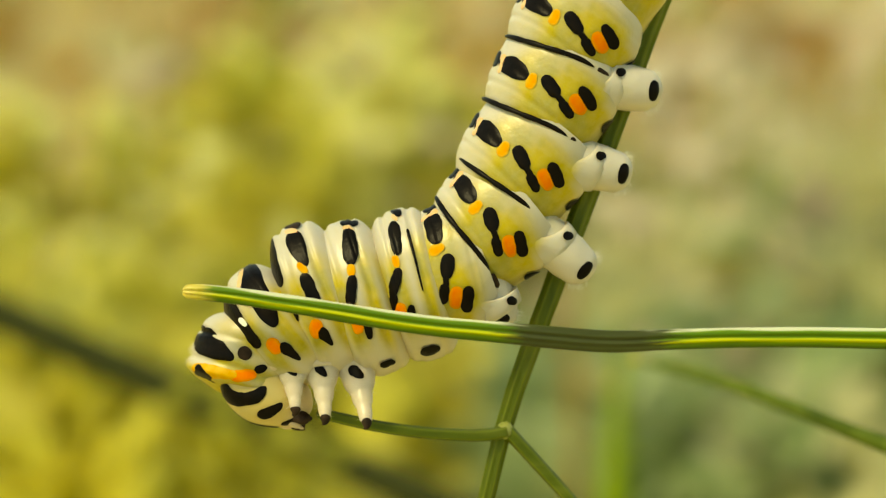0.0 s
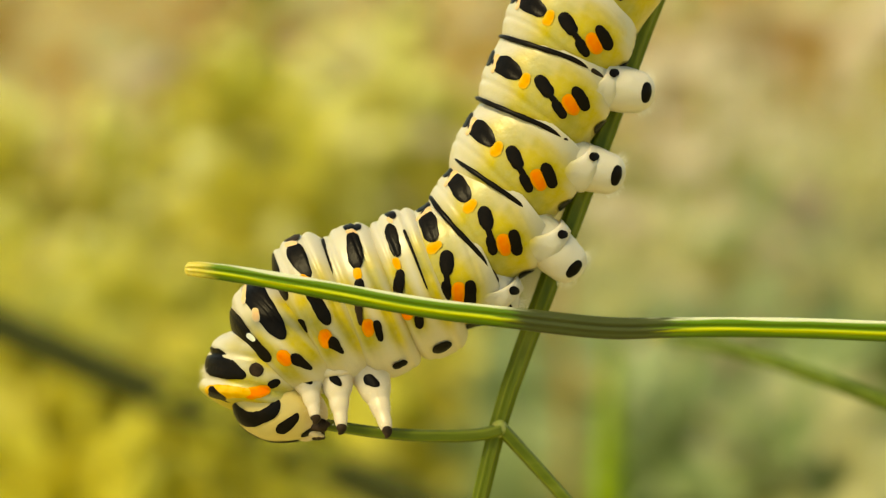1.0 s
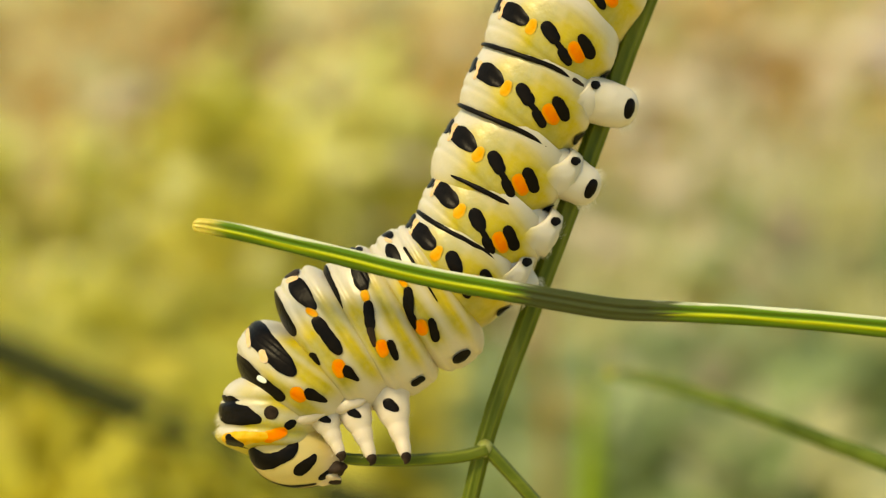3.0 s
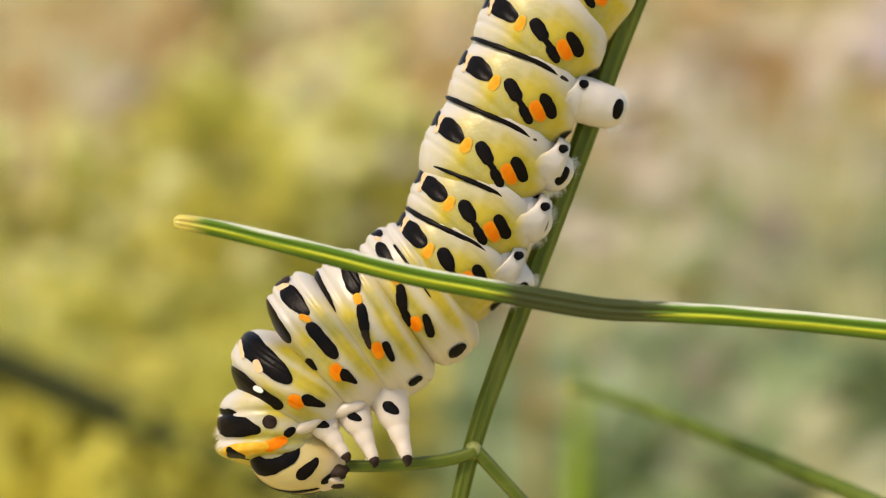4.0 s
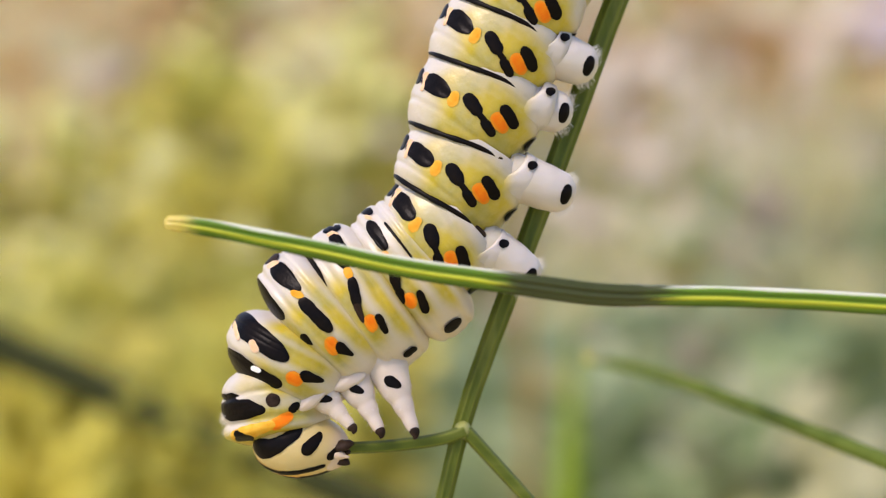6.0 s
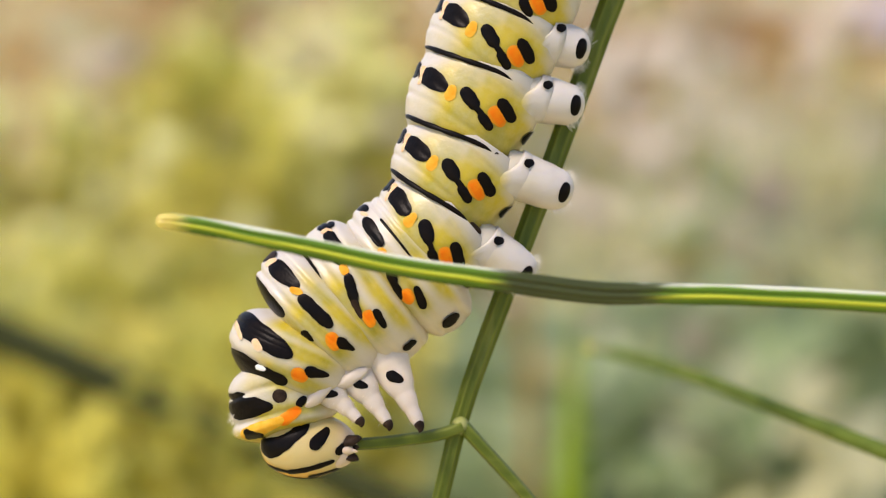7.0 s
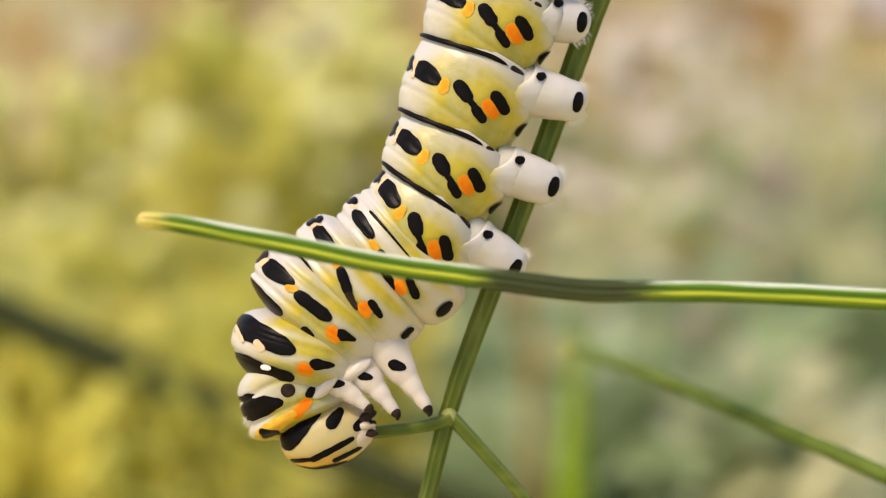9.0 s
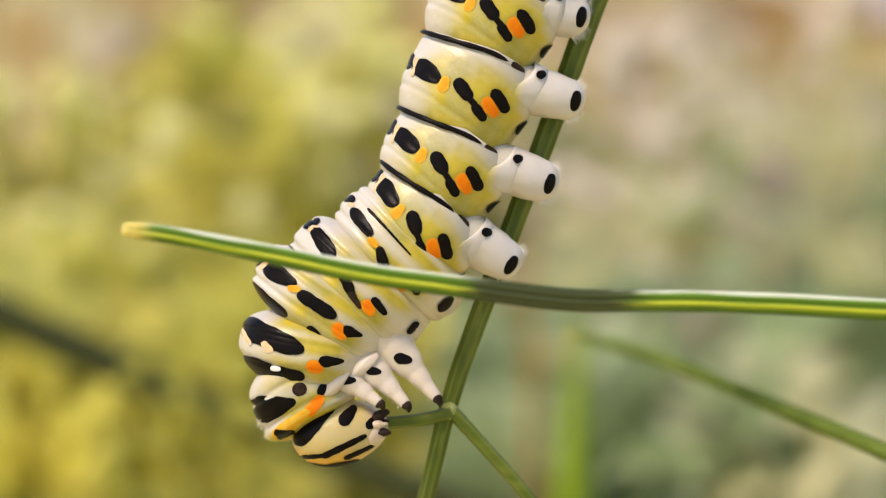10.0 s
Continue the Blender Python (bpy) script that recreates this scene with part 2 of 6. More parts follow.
SPOTS = {
    "T1": [
        ("black", -3.0, -0.3, -1.05, -0.50, 1.75, 0.85),
        ("black", -3.42, 0.16, -3.28, -0.78, 0.75, 0.75),
        ("brown", -0.19, 0.09, -0.04, 0.07, 0.79, 0.79),
        ("black", 1.06, -0.62, 1.32, -0.38, 0.49, 0.49),
        ("orange", -0.06, -1.51, 0.77, -1.06, 0.83, 0.68),
        ("gold", -2.62, -2.17, -0.25, -1.50, 0.95, 0.66),
        ("black", -2.6, -2.39, -1.76, -2.34, 0.49, 0.38),
        ("black", -2.57, -2.09, -1.82, -2.38, 0.6, 0.6),
    ],
    "T2": [
        ("black", -3.5, -1.40, -1.93, -1.55, 1.35, 1.25),
        ("black", -1.93, -1.55, -0.3, -1.3, 1.25, 0.95),
        ("white", -1.92, -1.19, -1.61, -1.13, 0.45, 0.45),
        ("black", -3.68, 0.93, -0.76, 0.52, 1.8, 1.13),
        ("peach", -2.67, 0.27, -2.45, 0.07, 0.64, 0.64),
        ("peach", -4.24, 0.67, -3.69, 0.06, 0.34, 0.34),
        ("orange", 0.53, -0.44, 0.8, -0.45, 0.9, 0.9),
        ("black", 1.23, 0.03, 2.23, 0.22, 0.86, 0.41),
    ],
    "T3": [
        ("black", -4.69, -1.82, -2.41, -1.82, 1.17, 0.83),
        ("black", -0.27, -1.65, 0.27, -1.58, 0.64, 0.3),
        ("brown", -5.25, -0.18, -5.06, 0.53, 0.49, 0.49),
        ("peach", -4.88, -0.26, -4.74, 0.29, 0.34, 0.34),
        ("black", -4.2, 0.07, -3.04, 0.18, 1.35, 0.98),
        ("yellow", -2.71, -0.11, -2.39, 0.04, 0.64, 0.64),
        ("black", -1.73, -0.09, 0.19, -0.06, 1.02, 0.9),
        ("orange", 1.19, -0.64, 1.4, -0.73, 1.02, 1.02),
        ("black", 1.74, -0.4, 2.5, -0.19, 0.9, 0.41),
    ],
    "A1": [
        ("black", -5, -1.39, -3.6, -1.54, 0.49, 0.56),
        ("black", -3.6, -1.54, -2.28, -1.68, 0.64, 0.45),
        ("black", -2.14, -1.86, -1.13, -1.93, 0.23, 0.11),
        ("black", -5.14, 0.48, -4.92, 1.18, 0.49, 0.49),
        ("peach", -4.78, 0.48, -4.57, 0.87, 0.34, 0.34),
        ("black", -4.24, 0.61, -2.89, 0.32, 1.09, 1.09),
        ("yellow", -2.19, 0.1, -1.97, 0.05, 0.75, 0.75),
        ("black", -1.49, -0.05, -0.37, -0.55, 0.71, 0.83),
        ("brown", -0.04, -0.72, 0.85, -0.97, 0.6, 0.34),
        ("orange", 1.22, -0.6, 1.45, -0.67, 0.94, 0.94),
        ("black", 1.38, -0.05, 2.25, -0.19, 0.64, 0.49),
        ("black", 4.46, -0, 4.39, 0.48, 0.56, 0.56),
    ],
    "A2": [
        ("black", -5.12, -0.04, -4.94, 0.19, 0.56, 0.56),
        ("peach", -4.74, -0.14, -4.55, -0.01, 0.3, 0.3),
        ("black", -4.01, -0.28, -2.66, -0.43, 0.9, 0.83),
        ("yellow", -2, -0.7, -1.76, -0.71, 0.71, 0.71),
        ("black", -1.12, -0.79, -0.33, -1.28, 0.75, 0.75),
        ("black", -3.62, 0.54, -1.83, 0.54, 0.23, 0.19),
        ("black", -1.83, 0.54, 0.32, 0.48, 0.19, 0.11),
        ("black", -0.83, -0.98, -0.01, -1.41, 0.79, 0.64),
        ("black", 0.31, -1.47, 0.85, -1.61, 0.64, 0.64),
        ("orange", 1.12, -1.25, 1.31, -1.31, 0.9, 0.9),
        ("black", 1.28, -0.55, 2.16, -0.85, 0.6, 0.71),
        ("black", 4.32, -0.41, 4.35, 0.17, 0.79, 0.79),
    ],
    "abdomen": [
        ("black", -4.3, 0.68, -4.17, -0.03, 0.53, 0.41),
        ("peach", -3.87, 0.58, -3.68, -0.48, 0.34, 0.26),
        ("black", -3.32, 0.17, -2.57, -0, 1.32, 1.2),
        ("yellow", -1.69, 0.05, -1.63, -0.37, 0.75, 0.94),
        ("black", -0.74, 0.23, -0.13, -0.07, 0.94, 0.98),
        ("black", 0.02, -0.20, 0.75, -0.46, 0.42, 0.42),
        ("black", 0.87, -0.61, 1.41, -0.86, 0.71, 0.71),
        ("orange", 1.44, 0.02, 1.84, -0.18, 1.02, 1.02),
        ("black", 1.59, 0.76, 2.33, 0.37, 0.86, 0.9),
        ("black", 4.09, 0.36, 4.04, -0.33, 0.26, 0.64),
    ],
}

CATERPILLAR = thing("caterpillar", PLANE, "white and yellow-green caterpillar with black and orange spots on a stem", "caterpillar")
BODY = {}


def ring_radius(R, h, u, th, kind):
    """The radius of a segment at u along it (mm) and at the angle th round it."""
    up = max(0, -math.sin(th))
    x = (u - {"A": 0.5 - 0.5 * math.sin(th), "C": -0.75 * up ** 1.5}.get(kind, 0)) / h   # creases run slantwise over the back
    if kind == "U" and x < 0:             # narrows towards the collar
        r = R * (1 - 0.36 * abs(x) ** 2.0)
    else:
        r = R * (1 - {"A": 0.11, "T": 0.31, "U": 0.26, "V": 0.31, "C": 0.05 if x < 0 else 0.18}[kind] * abs(x) ** (3.0 if kind == "A" else 4.0))
    w = 0.06 * noise.noise((1.6 * th, R * 3, 0.5))
    back = 0.75 - 0.25 * math.sin(th)
    if kind != "A":                       # folds across each segment
        for x0, d, wd in ((-0.42, 0.070, 0.11), (0.40, 0.058, 0.10)):
            r -= R * d * {"U": 0.45, "C": 0.8}.get(kind, 0.65) * back * math.exp(-(((x - x0 - w) / wd) ** 2))
    else:
        for x0, d, wd in ((-0.70, 0.022, 0.06), (0.50, 0.020, 0.07), (0.68, 0.012, 0.04), (-0.32, 0.008, 0.09)):
            r -= R * d * back * math.exp(-(((x - x0 - w) / wd) ** 2))
        # the swelling from which a fleshy leg rises
        r += R * 0.09 * math.exp(-(((x - 0.32) / 0.42) ** 2) - (((th if th < math.pi else th - 2 * math.pi) - 1.05) / 0.42) ** 2)
    if kind == "C" and x < -0.72:           # the collar rolls in over the head
        r *= max(0.12, 1 - 0.55 * ((-x - 0.72) / 0.4) ** 2)
    belly = max(0, math.sin(th)) ** 2
    r *= 1 + {"A": 0.045, "U": 0.055, "V": 0.07, "C": 0.05}.get(kind, 0) * up ** 2
    return r * (1 - 0.05 * belly + 0.010 * noise.noise((3 * x, 2.2 * th, R * 7)) + 0.004 * noise.noise((9 * x, 7 * th, R * 5)))


def deep(R):
    """How deep a segment is from side to side, against its height."""
    return min(0.97, 4.3 / R)


def on_ring(R, h, s, u, kind, lift):
    q = s / ring_radius(R, h, u, 0.0, kind)
    th = math.asin(q) if abs(q) < 0.9 else math.copysign(math.asin(0.9) + (abs(q) - 0.9) * 3.2, q)
    for _ in range(6 if kind == "C" else 0):
        th = math.asin(min(max(s / ring_radius(R, h, u, th, kind), -0.995), 0.995))
    r = ring_radius(R, h, u, th, kind)
    if kind in "TUV":                      # pigment lies smoothly over the folds
        r = max(r, *(0.5 * (ring_radius(R, h, u - q, th, kind) + ring_radius(R, h, u + q, th, kind)) for q in (0.2, 0.4, 0.6)))
    r += lift
    return (r * math.sin(th) * MM, -(r * deep(R) + lift * (1 - deep(R))) * math.cos(th) * MM, u * MM)


def spot_mesh(R, h, kind, s1, u1, s2, u2, w1, w2, mat, lift=0.03, seed=0, place=on_ring, base=0.028):
    """A raised pigment patch: a stroke with round ends, laid on a ring."""
    rng = random.Random(seed)
    d = math.hypot(s2 - s1, u2 - u1)
    ex, ez = ((s2 - s1) / d, (u2 - u1) / d) if d > 1e-6 else (1.0, 0.0)
    w = max(w1, w2)
    n, m = 13 + int((d + w) / 0.075), 9 + int(w / 0.075)
    ph, amp = rng.uniform(0, 6), 0.06
    verts, edge = [], []
    for i in range(n):
        c = -math.cos(math.pi * i / (n - 1))
        tip = (w1 if c < 0 else w2) / 2
        x = d / 2 + c * (d / 2 + tip)
        over = max(0, abs(x - d / 2) - d / 2) / tip
        wide = w1 + (w2 - w1) * min(max(x / d, 0), 1) if d > 1e-6 else w
        half = wide / 2 * max(0.004, 1 - min(abs(c), 1) ** (2.1 + 0.9 * d / w)) ** 0.48 * ({"A": 0.96, "C": 1.08, "U": 0.98, "H": 1.04}.get(kind, 0.92) + amp * math.sin(ph + 3 * x / max(w, 0.2)) + 0.03 * math.sin(2 * ph + 9 * x / max(w, 0.3)))
        for j in range(m):
            y = -1 + 2 * j / (m - 1)
            rise = lift * (1 - abs(y) ** 3) * (1 - min(over, 1) ** 3) + base
            verts.append(place(R, h, s1 + ex * x - ez * y * half, u1 + ez * x + ex * y * half, kind, rise))
            edge.append(max(abs(y), min(over, 1)))
    fs = grid_faces(n, m, False)
    me = mesh_of("spot", verts, fs, mat, {"edge": edge})
    # the patch faces outwards
    if sum(p.normal.y for p in me.polygons) > 0:
        me.flip_normals()
    return me


def gold_of(R, h, u, th, kind):
    """How yellow the skin is, 0 to 1, at u along a segment and th round it."""
    side, x = math.sin(th), u / h
    wob = 0.25 * noise.noise((u * 0.8, th * 1.5, R))
    if kind == "A":                       # gold low on the fore half, white along the back and above the fleshy leg
        y = smooth01(-x + 0.35 * side + wob, -1.08, 0.0) * smooth01(side + wob, -0.95, -0.20)
        y *= 1 - 0.9 * smooth01(side + 0.6 * x + wob, 0.80, 1.15)
    else:                                 # gold in the folds, white on the ridges
        fold = max(math.exp(-(((x - x0) / wd) ** 2)) for x0, wd in ((-0.42, 0.26), (0.40, 0.24), (-1.0, 0.30), (1.0, 0.30)))
        y = (0.10 + 0.95 * fold + wob) * smooth01(side + wob, -0.80, -0.10) * (1 - 0.85 * smooth01(side + wob, 0.35, 0.85))
    if kind == "C":
        y = max(y, 0.85 * smooth01(-x, 0.80, 1.05))
    return min(1, max(0, 1.12 * max(y, 0) ** 0.8 + 0.08 + 0.10 * wob))


def segment(key):
    R, h = SEGMENTS[key]
    kind = "A" if key in ("A3", "A4", "A5", "A6", "A7", "A8") else {"T1": "C", "T2": "U", "T3": "V"}.get(key, "T")
    n, m = 53, 80
    verts, yel, cre = [], [], []
    for i in range(n):
        u = h * 1.12 * (2 * i / (n - 1) - 1) - (0.8 * (1 - i / (n - 1)) if kind == "C" else 0)
        for j in range(m):
            th = 2 * math.pi * j / m
            r = ring_radius(R, h, u, th, kind)
            verts.append((r * math.sin(th) * MM, -r * deep(R) * math.cos(th) * MM, u * MM))
            side = math.sin(th)
            wob = 0.25 * noise.noise((u * 0.8, th * 1.5, R))
            yel.append(gold_of(R, h, u, th, kind))
            cre.append(0.45 * smooth01(side + wob * 0.5, 0.45, 0.95) if kind != "A" else 0.3 * smooth01(side, 0.75, 1))
    fs = grid_faces(n, m, True)
    fs += [tuple(range(m))[::-1], tuple(range((n - 1) * m, n * m))]
    me = mesh_of("body_segment", verts, fs, SKIN, {"yellow": yel, "cream": cre})
    ob = part("body_segment", me, CATERPILLAR)
    BODY[key] = ob
    rows = SPOTS.get(key, SPOTS["abdomen"])
    for k, (c, s1, u1, s2, u2, w1, w2) in enumerate(rows):
        f = 1.0 if key in SPOTS else R / 4.32
        w1, w2 = (0.82 * w1, 0.82 * w2) if c == "yellow" else (w1, w2)
        if key == "A8" and k > 7:
            continue
        part(c + "_spot", spot_mesh(R, h, kind, s1 * f, u1 * f, s2 * f, u2 * f, w1 * f, w2 * f, PIGMENT[c], seed=int(key[1]) + k, base=0.026 + 0.007 * k), ob)
    return ob


for key in SEGMENTS:
    segment(key)


def fold_line(key, R):
    """The thin black line in the fold between two segments, a raised strip round the back and side."""
    d = deep(R)
    ob = None
    for name, a0, a1, w, mat in (("fold_line", -1.50, 0.50, 0.34, BLACK), ("fold_mark", 0.56, 0.86, 0.46, BROWN)):
        n, m = 60, 7
        verts = []
        for i in range(n):
            t = i / (n - 1)
            th = a0 + (a1 - a0) * t
            half = w / 2 * math.sqrt(max(0.02, 1 - (2 * t - 1) ** 6)) * (1 + 0.30 * noise.noise((th * 4, R, 2)))
            mid = 0.62 * smooth01(th, -0.9, 0.6) - 0.10 + 0.06 * math.sin(2.4 * th + 0.6) + 0.05 * noise.noise((th * 2, R, 8))
            skin_r = np.interp(th, (-1.5, -0.9, -0.3, 0.0, 0.3, 0.6, 0.9), (-0.22, -0.14, -0.02, 0.06, 0.12, 0.16, 0.18))
            for j in range(m):
                y = -1 + 2 * j / (m - 1)
                q = R + skin_r + 0.08 * (1 - y * y)
                verts.append((q * math.sin(th) * MM, -q * d * math.cos(th) * MM, (mid + y * half) * MM))
        me = mesh_of(name, verts, grid_faces(n, m, False), mat)
        if sum(p.normal.y for p in me.polygons) > 0:
            me.flip_normals()
        if ob is None:
            ob = BODY["fold_" + key] = part(name, me, CATERPILLAR)
        else:
            part(name, me, ob)


FOLDS = {"A4": 4.13, "A5": 4.16, "A6": 4.17, "A7": 4.20}
for key, R in FOLDS.items():
    fold_line(key, R)

# -- head: a rounded capsule; x runs from the neck to the mouth, -y faces the viewer
HX, HY, HZ = 3.2, 2.3, 2.2


def head_point(x, th, lift=0):
    """x along the head (-1 to 1), th round it."""
    q = math.sqrt(max(0, 1 - abs(x) ** 2.3))
    k = q * (1 - 0.16 * max(0, x)) 
    return ((x * HX) * MM, -(HY * k + lift) * math.cos(th) * MM, (HZ * k + lift) * math.sin(th) * MM)


def on_head(R, h, s, u, kind, lift):
    x = min(max(s / HX, -0.97), 0.97)
    q = math.sqrt(max(0.02, 1 - abs(x) ** 2.3)) * (1 - 0.16 * max(0, x))
    z = u / (HZ * q)
    th = math.asin(z) if abs(z) < 0.9 else math.copysign(math.asin(0.9) + (abs(z) - 0.9) * 3.0, z)
    return head_point(x, th, lift)


n, m = 30, 48
verts, yel, cre = [], [], []
for i in range(n):
    x = -math.cos(math.pi * (i + 0.15) / (n - 0.7))
    for j in range(m):
        th = 2 * math.pi * j / m
        verts.append(head_point(x, th, 0.03 * noise.noise((x * 3, math.cos(th) * 2, math.sin(th) * 2))))
        yel.append(0.18 + 0.82 * smooth01(-math.sin(th), 0.3, 0.75) * smooth01(-x, -0.8, 0.1))
        cre.append(0.8 * smooth01(x, 0.45, 0.9))
fs = grid_faces(n, m) + [tuple(range(m))[::-1], tuple(range((n - 1) * m, n * m))]
HEAD = part("head", mesh_of("head", verts, fs, HEAD_SKIN, {"yellow": yel, "cream": cre}), CATERPILLAR, "pale head with black stripes")
BODY["head"] = HEAD
for name, s1, u1, s2, u2, w in (
    ("black_stripe", -2.6, 0.2, -1.3, 0.95, 1.15), ("black_stripe", -1.5, 0.85, -0.15, 1.8, 0.78),
    ("black_spot", 0.55, 0.85, 1.15, 1.35, 0.82), ("black_spot", 2.1, 0.2, 2.45, 0.5, 0.6),
    ("black_stripe", -2.6, -1.1, -1.0, -1.2, 0.34), ("black_stripe", -1.15, -1.2, 1.6, -0.45, 0.46),
    ("black_stripe", 0.2, -1.62, 2.0, -1.2, 0.36),
    ("black_stripe", -2.6, -1.6, -1.26, -2.0, 0.30), ("black_stripe", -1.4, -2.0, 0.85, -2.0, 0.32),
):
    part(name, spot_mesh(1, 1, "H", s1, u1, s2, u2, w, w * 0.8, BLACK, 0.03, 3, on_head), HEAD)


def blob(name, mat, rx, ry, rz, seed=0, n=12, m=18, lumps=0.06):
    verts = []
    for i in range(n):
        a = math.pi * (i + 0.3) / (n - 0.4)
        for j in range(m):
            b = 2 * math.pi * j / m
            v = Vector((-math.cos(a), math.sin(a) * math.cos(b), math.sin(a) * math.sin(b)))
            k = 1 + lumps * noise.noise(v * 2.0 + Vector((seed, 0, 0)))
            verts.append((v.x * rx * k * MM, v.y * ry * k * MM, v.z * rz * k * MM))
    fs = grid_faces(n, m) + [tuple(range(m))[::-1], tuple(range((n - 1) * m, n * m))]
    return mesh_of(name, verts, fs, mat, {"yellow": [0.0] * len(verts), "cream": [0.8] * len(verts)})


for name, mat, x, y, z, rx, ry, rz, turn in (
    ("cheek", HEAD_SKIN, 2.0, -0.7, -0.45, 0.95, 0.95, 0.85, 0), ("mandible", BROWN, 2.72, -0.95, 0.62, 0.78, 0.5, 0.36, -20),
    ("mandible", BROWN, 2.62, -1.0, -0.42, 0.70, 0.45, 0.30, 14), ("labrum", HEAD_SKIN, 2.5, -1.25, 0.12, 0.55, 0.36, 0.30, 10),
    ("antenna", HEAD_SKIN, 2.95, -1.35, 0.08, 0.34, 0.13, 0.12, 4), ("palp", BROWN, 3.1, -0.9, 0.15, 0.22, 0.2, 0.2, 0),
):
    part(name, blob(name, mat, rx, ry, rz, x * 3 + z, lumps=0.22 if mat == BROWN else 0.08), HEAD).matrix_basis = pose(x * MM, y * MM, z * MM, 0, turn)


def hairs(name, count, spot, seed, length=0.55, thick=0.010):
    """Short pale hairs; spot(rng) gives a foot and a way."""
    rng = random.Random(seed)
    verts, fs = [], []
    for _ in range(count):
        f, d = spot(rng)
        f, d = Vector(f), Vector(d).normalized()
        l = length * rng.uniform(0.5, 1.2)
        side = d.cross(Vector((0.3, 0.9, 0.2))).normalized() * thick
        up = d.cross(side).normalized() * thick
        bend = Vector((rng.uniform(-1, 1), rng.uniform(-1, 1), rng.uniform(-1, 1))) * 0.12 * l
        k = len(verts)
        for q, wd in ((f, 1), (f + d * l * 0.5, 0.8), (f + d * l + bend, 0.25)):
            verts += [(q + side * wd) * MM, (q - side * 0.5 * wd + up * wd) * MM, (q - side * 0.5 * wd - up * wd) * MM]
        for r0 in (0, 3):
            for j in range(3):
                fs.append((k + r0 + j, k + r0 + (j + 1) % 3, k + r0 + 3 + (j + 1) % 3, k + r0 + 3 + j))
        fs.append((k + 6, k + 7, k + 8))
    return mesh_of(name, verts, fs, HAIR)


def collar_hair(rng):
    th = -math.pi / 2 + rng.uniform(-0.7, 0.5)
    u = -rng.uniform(0.35, 0.98) * SEGMENTS["T1"][1]
    q = ring_radius(SEGMENTS["T1"][0], SEGMENTS["T1"][1], u, th, "C")
    return (q * math.sin(th), -q * deep(SEGMENTS["T1"][0]) * math.cos(th), u), (math.sin(th), -0.6 * math.cos(th), -0.7 + rng.uniform(-0.4, 0.4))


part("hair_fringe", hairs("hair_fringe", 140, collar_hair, 12, 0.36, 0.008), BODY["T1"])


# -- prolegs: x runs outwards, the spot near the foot is the origin. A fleshy base belongs to the segment, and the foot slides out of it
STRETCHED = {"A3": (5.85, 3.1), "A4": (6.3, 3.17), "A5": (6.3, 3.3), "A6": (5.85, 3.1)}


